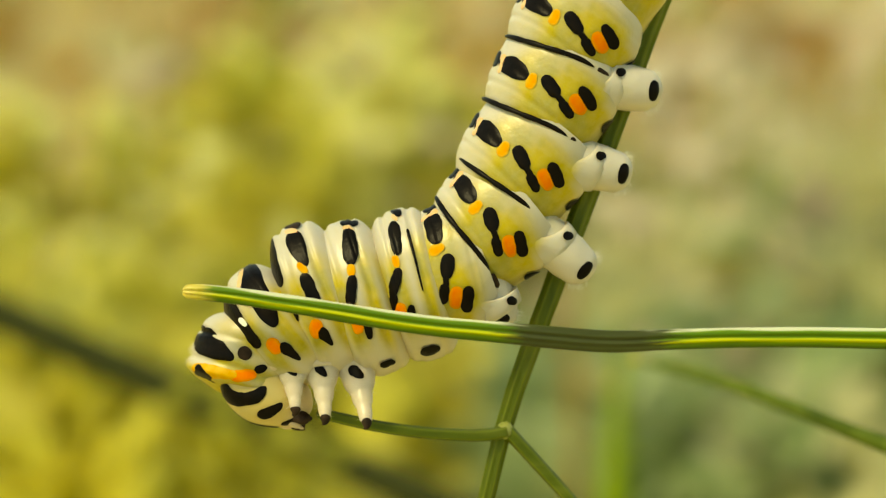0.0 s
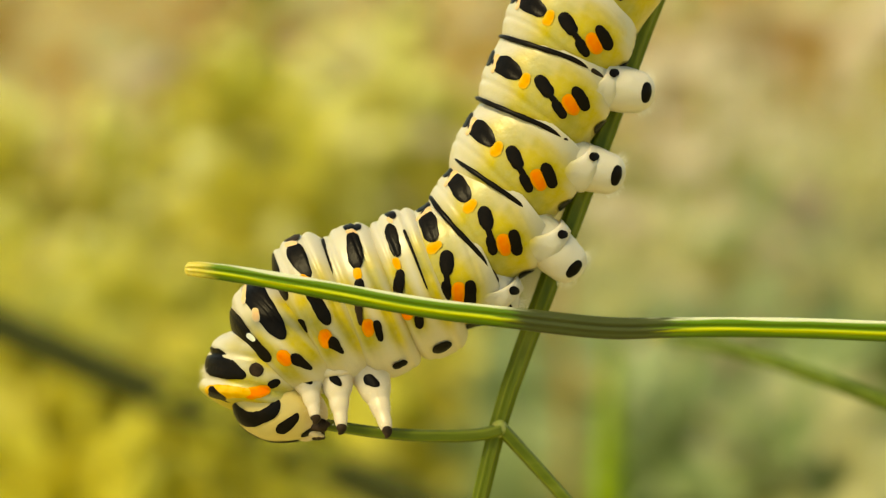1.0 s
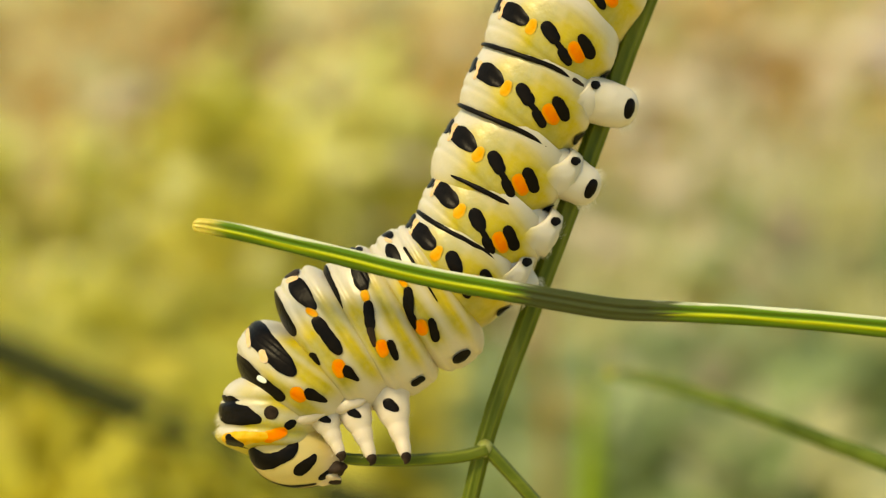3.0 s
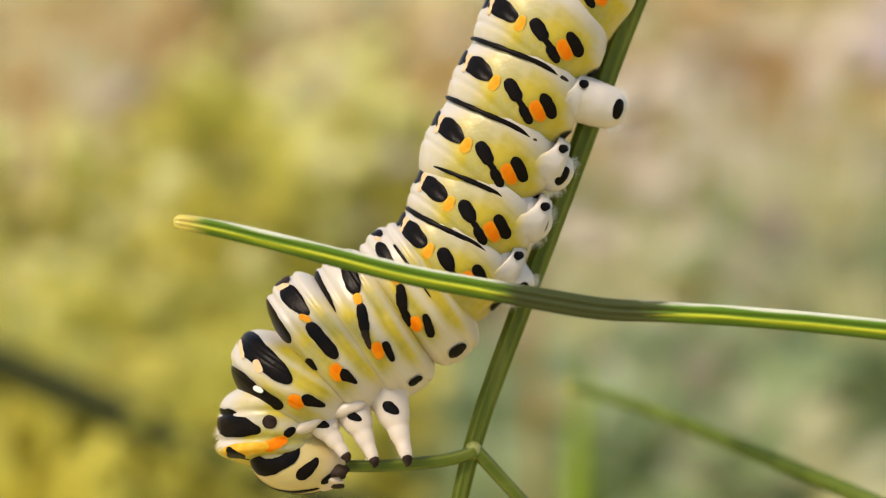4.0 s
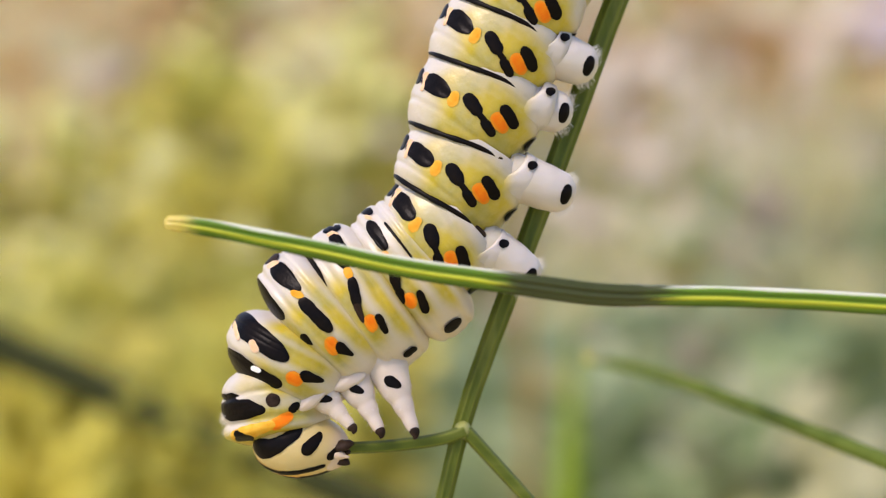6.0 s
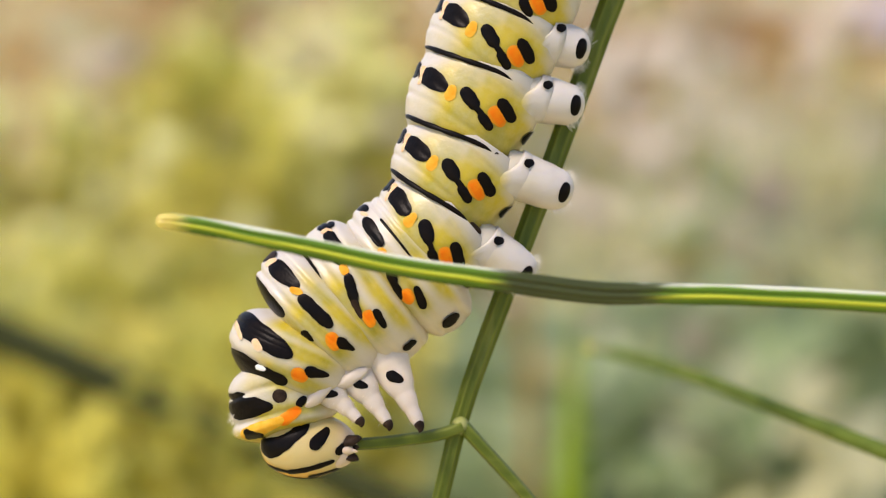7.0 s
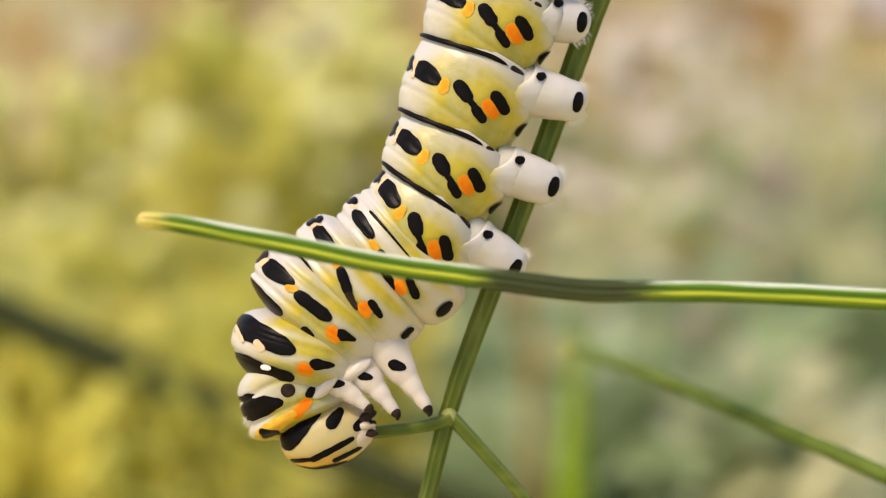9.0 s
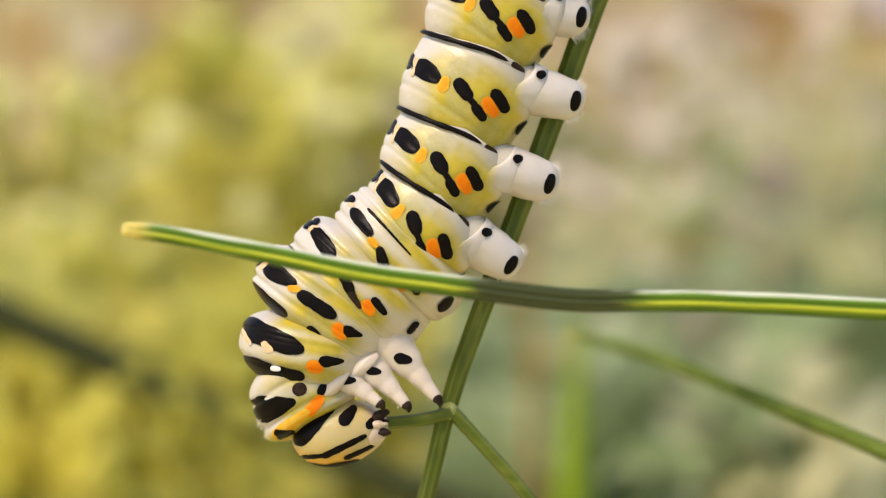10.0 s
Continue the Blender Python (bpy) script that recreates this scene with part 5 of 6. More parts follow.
    walk(BODY["A4"], [
        (0, pose(3.3 * MM, 0 * MM, 1.5 * MM, 0, 50.3, 0)),
        (0.5, pose(3.27 * MM, 0 * MM, 1.46 * MM, 0, 49.3, 0)),
        (1, pose(3.3 * MM, 0 * MM, 1.47 * MM, 0, 50.2, 0)),
        (1.5, pose(3.47 * MM, 0 * MM, 1.64 * MM, 0, 48, 0)),
        (2, pose(3.44 * MM, 0 * MM, 2.18 * MM, 0, 43.1, 0)),
        (2.5, pose(3.65 * MM, 0 * MM, 2.44 * MM, 0, 40.9, 0)),
        (4, pose(3.87 * MM, 0 * MM, 3.37 * MM, 0, 34.8, 0)),
        (4.5, pose(4.07 * MM, 0 * MM, 3.85 * MM, 0, 32.2, 0)),
        (5, pose(4.2 * MM, 0 * MM, 3.92 * MM, 0, 30.7, 0)),
        (5.5, pose(3.94 * MM, 0 * MM, 4.41 * MM, 0, 30.8, 0)),
        (7, pose(3.7 * MM, 0 * MM, 4.48 * MM, 0, 33.1, 0)),
        (7.5, pose(3.65 * MM, 0 * MM, 4.34 * MM, 0, 34.2, 0)),
        (8, pose(3.67 * MM, 0 * MM, 4.37 * MM, 0, 35, 0)),
        (8.5, pose(3.85 * MM, 0 * MM, 4.24 * MM, 0, 35.3, 0)),
        (9, pose(3.84 * MM, 0 * MM, 4.3 * MM, 0, 35, 0)),
        (9.5, pose(3.92 * MM, 0 * MM, 4 * MM, 0, 34.7, 0)),
        (10, pose(3.71 * MM, 0 * MM, 3.98 * MM, 0, 35.1, 0)),
    ])
    walk(BODY["A5"], [
        (0, pose(5.32 * MM, 0 * MM, 5.53 * MM, 0, 37.8, 0)),
        (0.5, pose(5.25 * MM, 0 * MM, 5.47 * MM, 0, 37.1, 0)),
        (1, pose(5.24 * MM, 0 * MM, 5.41 * MM, 0, 38.3, 0)),
        (1.5, pose(5.32 * MM, 0 * MM, 5.54 * MM, 0, 38, 0)),
        (2, pose(4.94 * MM, 0 * MM, 5.96 * MM, 0, 37.7, 0)),
        (2.5, pose(5.02 * MM, 0 * MM, 6.14 * MM, 0, 37.7, 0)),
        (4, pose(4.97 * MM, 0 * MM, 7.1 * MM, 0, 35.6, 0)),
        (4.5, pose(5.09 * MM, 0 * MM, 7.62 * MM, 0, 33.1, 0)),
        (5, pose(5.12 * MM, 0 * MM, 7.92 * MM, 0, 31, 0)),
        (5.5, pose(4.94 * MM, 0 * MM, 8.65 * MM, 0, 29.6, 0)),
        (7, pose(4.94 * MM, 0 * MM, 9.09 * MM, 0, 28.8, 0)),
        (7.5, pose(4.94 * MM, 0 * MM, 8.96 * MM, 0, 28.8, 0)),
        (8, pose(4.99 * MM, 0 * MM, 9.02 * MM, 0, 28.8, 0)),
        (8.5, pose(5.26 * MM, 0 * MM, 8.92 * MM, 0, 28.4, 0)),
        (9, pose(5.27 * MM, 0 * MM, 9.03 * MM, 0, 28, 0)),
        (9.5, pose(5.38 * MM, 0 * MM, 8.72 * MM, 0, 27.6, 0)),
        (10, pose(5.27 * MM, 0 * MM, 8.73 * MM, 0, 28, 0)),
    ])
    walk(BODY["A6"], [
        (0, pose(7.25 * MM, 0 * MM, 10.14 * MM, 0, 28.7, 0)),
        (0.5, pose(7.1 * MM, 0 * MM, 10.09 * MM, 0, 28.7, 0)),
        (1, pose(7.17 * MM, 0 * MM, 10.03 * MM, 0, 29.2, 0)),
        (1.5, pose(7.24 * MM, 0 * MM, 10.11 * MM, 0, 29.6, 0)),
        (2, pose(6.88 * MM, 0 * MM, 10.39 * MM, 0, 30.3, 0)),
        (2.5, pose(6.9 * MM, 0 * MM, 10.6 * MM, 0, 30.9, 0)),
        (4, pose(6.81 * MM, 0 * MM, 11.16 * MM, 0, 34.8, 0)),
        (4.5, pose(6.8 * MM, 0 * MM, 11.53 * MM, 0, 36, 0)),
        (5, pose(6.67 * MM, 0 * MM, 11.73 * MM, 0, 36.4, 0)),
        (5.5, pose(6.38 * MM, 0 * MM, 12.46 * MM, 0, 35.5, 0)),
        (7, pose(6.21 * MM, 0 * MM, 13.07 * MM, 0, 33.1, 0)),
        (7.5, pose(6.26 * MM, 0 * MM, 13.18 * MM, 0, 31.5, 0)),
        (8, pose(6.37 * MM, 0 * MM, 13.52 * MM, 0, 30.5, 0)),
        (8.5, pose(6.73 * MM, 0 * MM, 13.68 * MM, 0, 29.4, 0)),
        (9, pose(6.83 * MM, 0 * MM, 13.9 * MM, 0, 30.1, 0)),
        (9.5, pose(7 * MM, 0 * MM, 13.71 * MM, 0, 29.8, 0)),
        (10, pose(6.94 * MM, 0 * MM, 13.86 * MM, 0, 29.2, 0)),
    ])
    walk(BODY["A7"], [
        (0, pose(8.71 * MM, 0 * MM, 14.18 * MM, 0, 31, 0)),
        (0.5, pose(8.53 * MM, 0 * MM, 14.12 * MM, 0, 30.4, 0)),
        (1, pose(8.69 * MM, 0 * MM, 14.02 * MM, 0, 31.1, 0)),
        (1.5, pose(8.77 * MM, 0 * MM, 14.13 * MM, 0, 31.7, 0)),
        (2, pose(8.5 * MM, 0 * MM, 14.34 * MM, 0, 32.1, 0)),
        (2.5, pose(8.52 * MM, 0 * MM, 14.56 * MM, 0, 31.1, 0)),
        (4, pose(8.51 * MM, 0 * MM, 15.06 * MM, 0, 32.3, 0)),
        (4.5, pose(8.57 * MM, 0 * MM, 15.28 * MM, 0, 33.6, 0)),
        (5, pose(8.37 * MM, 0 * MM, 15.37 * MM, 0, 33.8, 0)),
        (5.5, pose(8.03 * MM, 0 * MM, 15.86 * MM, 0, 34.2, 0)),
        (7, pose(7.66 * MM, 0 * MM, 16.48 * MM, 0, 34.6, 0)),
        (7.5, pose(7.7 * MM, 0 * MM, 16.62 * MM, 0, 34.6, 0)),
        (8, pose(7.85 * MM, 0 * MM, 17.09 * MM, 0, 34.6, 0)),
        (8.5, pose(8.19 * MM, 0 * MM, 17.23 * MM, 0, 34.6, 0)),
        (9, pose(8.31 * MM, 0 * MM, 17.48 * MM, 0, 34.6, 0)),
        (9.5, pose(8.46 * MM, 0 * MM, 17.33 * MM, 0, 34.6, 0)),
        (10, pose(8.42 * MM, 0 * MM, 17.47 * MM, 0, 34.6, 0)),
    ])
    walk(BODY["A8"], [
        (0, pose(11.05 * MM, 0 * MM, 17.68 * MM, 0, 31, 0)),
        (0.5, pose(10.83 * MM, 0 * MM, 17.64 * MM, 0, 30.4, 0)),
        (1, pose(11.04 * MM, 0 * MM, 17.51 * MM, 0, 31.1, 0)),
        (1.5, pose(11.14 * MM, 0 * MM, 17.59 * MM, 0, 31.7, 0)),
        (2, pose(10.91 * MM, 0 * MM, 17.79 * MM, 0, 32.1, 0)),
        (2.5, pose(10.87 * MM, 0 * MM, 18.05 * MM, 0, 31.1, 0)),
        (4, pose(10.93 * MM, 0 * MM, 18.5 * MM, 0, 32.3, 0)),
        (4.5, pose(11.06 * MM, 0 * MM, 18.67 * MM, 0, 33.6, 0)),
        (5, pose(10.87 * MM, 0 * MM, 18.75 * MM, 0, 33.8, 0)),
        (5.5, pose(10.56 * MM, 0 * MM, 19.22 * MM, 0, 34.2, 0)),
        (7, pose(10.21 * MM, 0 * MM, 19.82 * MM, 0, 34.6, 0)),
        (7.5, pose(10.25 * MM, 0 * MM, 19.96 * MM, 0, 34.6, 0)),
        (8, pose(10.4 * MM, 0 * MM, 20.44 * MM, 0, 34.6, 0)),
        (8.5, pose(10.74 * MM, 0 * MM, 20.58 * MM, 0, 34.6, 0)),
        (9, pose(10.86 * MM, 0 * MM, 20.83 * MM, 0, 34.6, 0)),
        (9.5, pose(11 * MM, 0 * MM, 20.67 * MM, 0, 34.6, 0)),
        (10, pose(10.97 * MM, 0 * MM, 20.82 * MM, 0, 34.6, 0)),
    ])
    walk(BODY["fold_A4"], [
        (0, pose(1.51 * MM, 0, 0.12 * MM, 0, 61.1, 0)),
        (0.5, pose(1.55 * MM, 0, 0.06 * MM, 0, 59.6, 0)),
        (1, pose(1.69 * MM, 0, 0.16 * MM, 0, 57.8, 0)),
        (1.5, pose(1.98 * MM, 0, 0.35 * MM, 0, 54.4, 0)),
        (2, pose(2.11 * MM, 0, 0.87 * MM, 0, 48.1, 0)),
        (2.5, pose(2.49 * MM, 0, 1.12 * MM, 0, 43.2, 0)),
        (4, pose(2.84 * MM, 0, 1.85 * MM, 0, 36.7, 0)),
        (4.5, pose(3.06 * MM, 0, 2.08 * MM, 0, 37.6, 0)),
        (5, pose(3.13 * MM, 0, 2.04 * MM, 0, 38.3, 0)),
        (5.5, pose(2.86 * MM, 0, 2.42 * MM, 0, 39.2, 0)),
        (7, pose(2.53 * MM, 0, 2.48 * MM, 0, 41.7, 0)),
        (7.5, pose(2.47 * MM, 0, 2.37 * MM, 0, 42.3, 0)),
        (8, pose(2.46 * MM, 0, 2.4 * MM, 0, 43.7, 0)),
        (8.5, pose(2.66 * MM, 0, 2.29 * MM, 0, 43.3, 0)),
        (9, pose(2.63 * MM, 0, 2.38 * MM, 0, 43, 0)),
        (9.5, pose(2.75 * MM, 0, 2.07 * MM, 0, 42.3, 0)),
        (10, pose(2.53 * MM, 0, 2.05 * MM, 0, 42.6, 0)),
    ])
    walk(BODY["fold_A5"], [
        (0, pose(3.92 * MM, 0, 3.44 * MM, 0, 45, 0)),
        (0.5, pose(3.86 * MM, 0, 3.39 * MM, 0, 44.2, 0)),
        (1, pose(3.88 * MM, 0, 3.37 * MM, 0, 45.2, 0)),
        (1.5, pose(4 * MM, 0, 3.52 * MM, 0, 43.8, 0)),
        (2, pose(3.82 * MM, 0, 4 * MM, 0, 40.8, 0)),
        (2.5, pose(3.97 * MM, 0, 4.22 * MM, 0, 39.5, 0)),
        (4, pose(4.06 * MM, 0, 5.14 * MM, 0, 35.1, 0)),
        (4.5, pose(4.22 * MM, 0, 5.63 * MM, 0, 32.6, 0)),
        (5, pose(4.29 * MM, 0, 5.78 * MM, 0, 30.8, 0)),
        (5.5, pose(4.07 * MM, 0, 6.37 * MM, 0, 30.3, 0)),
        (7, pose(3.93 * MM, 0, 6.6 * MM, 0, 31.3, 0)),
        (7.5, pose(3.91 * MM, 0, 6.47 * MM, 0, 31.9, 0)),
        (8, pose(3.94 * MM, 0, 6.52 * MM, 0, 32.4, 0)),
        (8.5, pose(4.16 * MM, 0, 6.4 * MM, 0, 32.4, 0)),
        (9, pose(4.16 * MM, 0, 6.48 * MM, 0, 32, 0)),
        (9.5, pose(4.25 * MM, 0, 6.17 * MM, 0, 31.7, 0)),
        (10, pose(4.08 * MM, 0, 6.16 * MM, 0, 32.1, 0)),
    ])
    walk(BODY["fold_A6"], [
        (0, pose(5.96 * MM, 0, 7.92 * MM, 0, 33.5, 0)),
        (0.5, pose(5.85 * MM, 0, 7.86 * MM, 0, 33.1, 0)),
        (1, pose(5.88 * MM, 0, 7.81 * MM, 0, 34, 0)),
        (1.5, pose(5.95 * MM, 0, 7.91 * MM, 0, 34, 0)),
        (2, pose(5.59 * MM, 0, 8.27 * MM, 0, 34.1, 0)),
        (2.5, pose(5.64 * MM, 0, 8.46 * MM, 0, 34.4, 0)),
        (4, pose(5.57 * MM, 0, 9.23 * MM, 0, 35.2, 0)),
        (4.5, pose(5.63 * MM, 0, 9.68 * MM, 0, 34.5, 0)),
        (5, pose(5.57 * MM, 0, 9.93 * MM, 0, 33.6, 0)),
        (5.5, pose(5.34 * MM, 0, 10.65 * MM, 0, 32.4, 0)),
        (7, pose(5.26 * MM, 0, 11.16 * MM, 0, 30.9, 0)),
        (7.5, pose(5.28 * MM, 0, 11.15 * MM, 0, 30.1, 0)),
        (8, pose(5.35 * MM, 0, 11.34 * MM, 0, 29.6, 0)),
        (8.5, pose(5.67 * MM, 0, 11.35 * MM, 0, 28.9, 0)),
        (9, pose(5.72 * MM, 0, 11.52 * MM, 0, 29, 0)),
        (9.5, pose(5.86 * MM, 0, 11.27 * MM, 0, 28.6, 0)),
        (10, pose(5.77 * MM, 0, 11.34 * MM, 0, 28.6, 0)),
    ])
    walk(BODY["fold_A7"], [
        (0, pose(7.65 * MM, 0, 12.24 * MM, 0, 29.8, 0)),
        (0.5, pose(7.49 * MM, 0, 12.18 * MM, 0, 29.5, 0)),
        (1, pose(7.6 * MM, 0, 12.1 * MM, 0, 30.1, 0)),
        (1.5, pose(7.68 * MM, 0, 12.2 * MM, 0, 30.6, 0)),
        (2, pose(7.37 * MM, 0, 12.45 * MM, 0, 31.2, 0)),
        (2.5, pose(7.38 * MM, 0, 12.67 * MM, 0, 31, 0)),
        (4, pose(7.34 * MM, 0, 13.21 * MM, 0, 33.6, 0)),
        (4.5, pose(7.36 * MM, 0, 13.51 * MM, 0, 34.8, 0)),
        (5, pose(7.2 * MM, 0, 13.67 * MM, 0, 35.2, 0)),
        (5.5, pose(6.89 * MM, 0, 14.28 * MM, 0, 34.9, 0)),
        (7, pose(6.62 * MM, 0, 14.89 * MM, 0, 33.8, 0)),
        (7.5, pose(6.66 * MM, 0, 15.01 * MM, 0, 33, 0)),
        (8, pose(6.79 * MM, 0, 15.41 * MM, 0, 32.4, 0)),
        (8.5, pose(7.14 * MM, 0, 15.55 * MM, 0, 31.9, 0)),
        (9, pose(7.25 * MM, 0, 15.79 * MM, 0, 32.2, 0)),
        (9.5, pose(7.4 * MM, 0, 15.62 * MM, 0, 32.1, 0)),
        (10, pose(7.36 * MM, 0, 15.77 * MM, 0, 31.8, 0)),
    ])
    walk(BODY["head"], [
        (0, pose(-11.6 * MM, -0.9 * MM, -9.37 * MM, 0, 25.5, 0) @ pose(0, 0, 0, 58)),
        (0.5, pose(-11.23 * MM, -0.9 * MM, -9.97 * MM, 0, 19.5, 0) @ pose(0, 0, 0, 55)),
        (1, pose(-10.35 * MM, -0.9 * MM, -10.6 * MM, 0, 13.5, 0) @ pose(0, 0, 0, 52)),
        (1.5, pose(-10.11 * MM, -0.9 * MM, -10.61 * MM, 0, 13.5, 0) @ pose(0, 0, 0, 50)),
        (2, pose(-9.34 * MM, -0.9 * MM, -11 * MM, 0, 13.5, 0) @ pose(0, 0, 0, 48)),
        (2.5, pose(-8.86 * MM, -0.9 * MM, -11.76 * MM, 0, 13.5, 0) @ pose(0, 0, 0, 46)),
        (4, pose(-7.47 * MM, -0.9 * MM, -12.53 * MM, 0, 10.5, 0) @ pose(0, 0, 0, 40)),
        (4.5, pose(-7.52 * MM, -0.9 * MM, -12.54 * MM, 0, 9.5, 0) @ pose(0, 0, 0, 38)),
        (5, pose(-6.88 * MM, -0.9 * MM, -12.8 * MM, 0, 7.7, 0) @ pose(0, 0, 0, 33.3)),
        (5.5, pose(-6.73 * MM, -0.9 * MM, -12.79 * MM, 0, 5.8, 0) @ pose(0, 0, 0, 28.7)),
        (7, pose(-5.9 * MM, -0.9 * MM, -13.18 * MM, 0, 0.3, 0) @ pose(0, 0, 0, 14.7)),
        (7.5, pose(-5.56 * MM, -0.9 * MM, -13.31 * MM, 0, -1.5, 0) @ pose(0, 0, 0, 10)),
        (8, pose(-5.22 * MM, -0.9 * MM, -13.19 * MM, 0, -5.2, 0) @ pose(0, 0, 0, 6.7)),
        (8.5, pose(-4.5 * MM, -0.9 * MM, -13.17 * MM, 0, -8.8, 0) @ pose(0, 0, 0, 3.3)),
        (9, pose(-3.91 * MM, -0.9 * MM, -13.05 * MM, 0, -12.5, 0) @ pose(0, 0, 0, 0)),
        (9.5, pose(-3.44 * MM, -0.9 * MM, -13.41 * MM, 0, -11.5, 0) @ pose(0, 0, 0, -1.5)),
        (10, pose(-3.09 * MM, -0.9 * MM, -13.35 * MM, 0, -10.5, 0) @ pose(0, 0, 0, -3)),
    ])
    walk(BODY["proleg_A3"], [
        (0, pose(3.71 * MM, -1.1 * MM, -4.55 * MM, 0, 67.6, 0) @ pose(0, 0, 0, 0, 0, 6)),
        (0.5, pose(3.89 * MM, -1.1 * MM, -4.37 * MM, 0, 64.3, 0) @ pose(0, 0, 0, 0, 0, 6)),
        (1, pose(4.25 * MM, -1.1 * MM, -4 * MM, 0, 63.4, 0) @ pose(0, 0, 0, 0, 0, 6)),
        (1.5, pose(4.8 * MM, -1.1 * MM, -3.54 * MM, 0, 61.2, 0) @ pose(0, 0, 0, 0, 0, 6)),
        (2, pose(5.42 * MM, -1.1 * MM, -2.69 * MM, 0, 56.5, 0) @ pose(0, 0, 0, 0, 0, 6)),
        (2.5, pose(6.16 * MM, -1.1 * MM, -2.04 * MM, 0, 52.3, 0) @ pose(0, 0, 0, 0, 0, 6)),
        (4, pose(7.04 * MM, -1.1 * MM, -1.29 * MM, 0, 48.5, 0) @ pose(0, 0, 0, 0, 0, 6)),
        (4.5, pose(7.63 * MM, -1.1 * MM, -1.44 * MM, 0, 42.8, 0) @ pose(0, 0, 0, 0, 0, 6)),
        (5, pose(8.22 * MM, -1.1 * MM, -1.78 * MM, 0, 36.5, 0) @ pose(0, 0, 0, 0, 0, 6)),
        (5.5, pose(8.33 * MM, -1.1 * MM, -1.74 * MM, 0, 34.8, 0) @ pose(0, 0, 0, 0, 0, 6)),
        (7, pose(8.24 * MM, -1.1 * MM, -1.9 * MM, 0, 32.9, 0) @ pose(0, 0, 0, 0, 0, 6)),
        (7.5, pose(8.16 * MM, -1.1 * MM, -1.94 * MM, 0, 31.9, 0) @ pose(0, 0, 0, 0, 0, 6)),
        (8, pose(8.17 * MM, -1.1 * MM, -1.97 * MM, 0, 30.9, 0) @ pose(0, 0, 0, 0, 0, 6)),
        (8.5, pose(8.29 * MM, -1.1 * MM, -2.08 * MM, 0, 32.5, 0) @ pose(0, 0, 0, 0, 0, 6)),
        (9, pose(8.3 * MM, -1.1 * MM, -2 * MM, 0, 32.8, 0) @ pose(0, 0, 0, 0, 0, 6)),
        (9.5, pose(8.22 * MM, -1.1 * MM, -2.12 * MM, 0, 32.9, 0) @ pose(0, 0, 0, 0, 0, 6)),
        (10, pose(8.04 * MM, -1.1 * MM, -2.19 * MM, 0, 33.1, 0) @ pose(0, 0, 0, 0, 0, 6)),
    ])
    walk(BODY["proleg_A4"], [
        (0, pose(9.18 * MM, -1.1 * MM, -1.28 * MM, 0, 39.7, 0) @ pose(0, 0, 0, 0, 0, 6)),
        (0.5, pose(9.17 * MM, -1.1 * MM, -1.28 * MM, 0, 39.6, 0) @ pose(0, 0, 0, 0, 0, 6)),
        (1, pose(8.85 * MM, -1.1 * MM, -1.29 * MM, 0, 42.7, 0) @ pose(0, 0, 0, 0, 0, 6)),
        (1.5, pose(8.07 * MM, -1.1 * MM, -0.34 * MM, 0, 46.5, 0) @ pose(0, 0, 0, 0, 0, 6)),
        (2, pose(7.85 * MM, -1.1 * MM, 1.02 * MM, 0, 39.2, 0) @ pose(0, 0, 0, 0, 0, 6)),
        (2.5, pose(7.96 * MM, -1.1 * MM, 1.6 * MM, 0, 35.6, 0) @ pose(0, 0, 0, 0, 0, 6)),
        (4, pose(8.41 * MM, -1.1 * MM, 2.9 * MM, 0, 29.4, 0) @ pose(0, 0, 0, 0, 0, 6)),
        (4.5, pose(8.74 * MM, -1.1 * MM, 3.49 * MM, 0, 27.9, 0) @ pose(0, 0, 0, 0, 0, 6)),
        (5, pose(9.18 * MM, -1.1 * MM, 3.78 * MM, 0, 20.7, 0) @ pose(0, 0, 0, 0, 0, 6)),
        (5.5, pose(10.59 * MM, -1.1 * MM, 3.71 * MM, 0, 19.8, 0) @ pose(0, 0, 0, 0, 0, 6)),
        (7, pose(10.74 * MM, -1.1 * MM, 3.5 * MM, 0, 20, 0) @ pose(0, 0, 0, 0, 0, 6)),
        (7.5, pose(10.63 * MM, -1.1 * MM, 3.4 * MM, 0, 19.3, 0) @ pose(0, 0, 0, 0, 0, 6)),
        (8, pose(10.63 * MM, -1.1 * MM, 3.44 * MM, 0, 18.9, 0) @ pose(0, 0, 0, 0, 0, 6)),
        (8.5, pose(10.83 * MM, -1.1 * MM, 3.33 * MM, 0, 18.3, 0) @ pose(0, 0, 0, 0, 0, 6)),
        (9, pose(10.8 * MM, -1.1 * MM, 3.33 * MM, 0, 19.3, 0) @ pose(0, 0, 0, 0, 0, 6)),
        (9.5, pose(10.69 * MM, -1.1 * MM, 3.18 * MM, 0, 18.5, 0) @ pose(0, 0, 0, 0, 0, 6)),
        (10, pose(10.54 * MM, -1.1 * MM, 3.1 * MM, 0, 18.7, 0) @ pose(0, 0, 0, 0, 0, 6)),
    ])
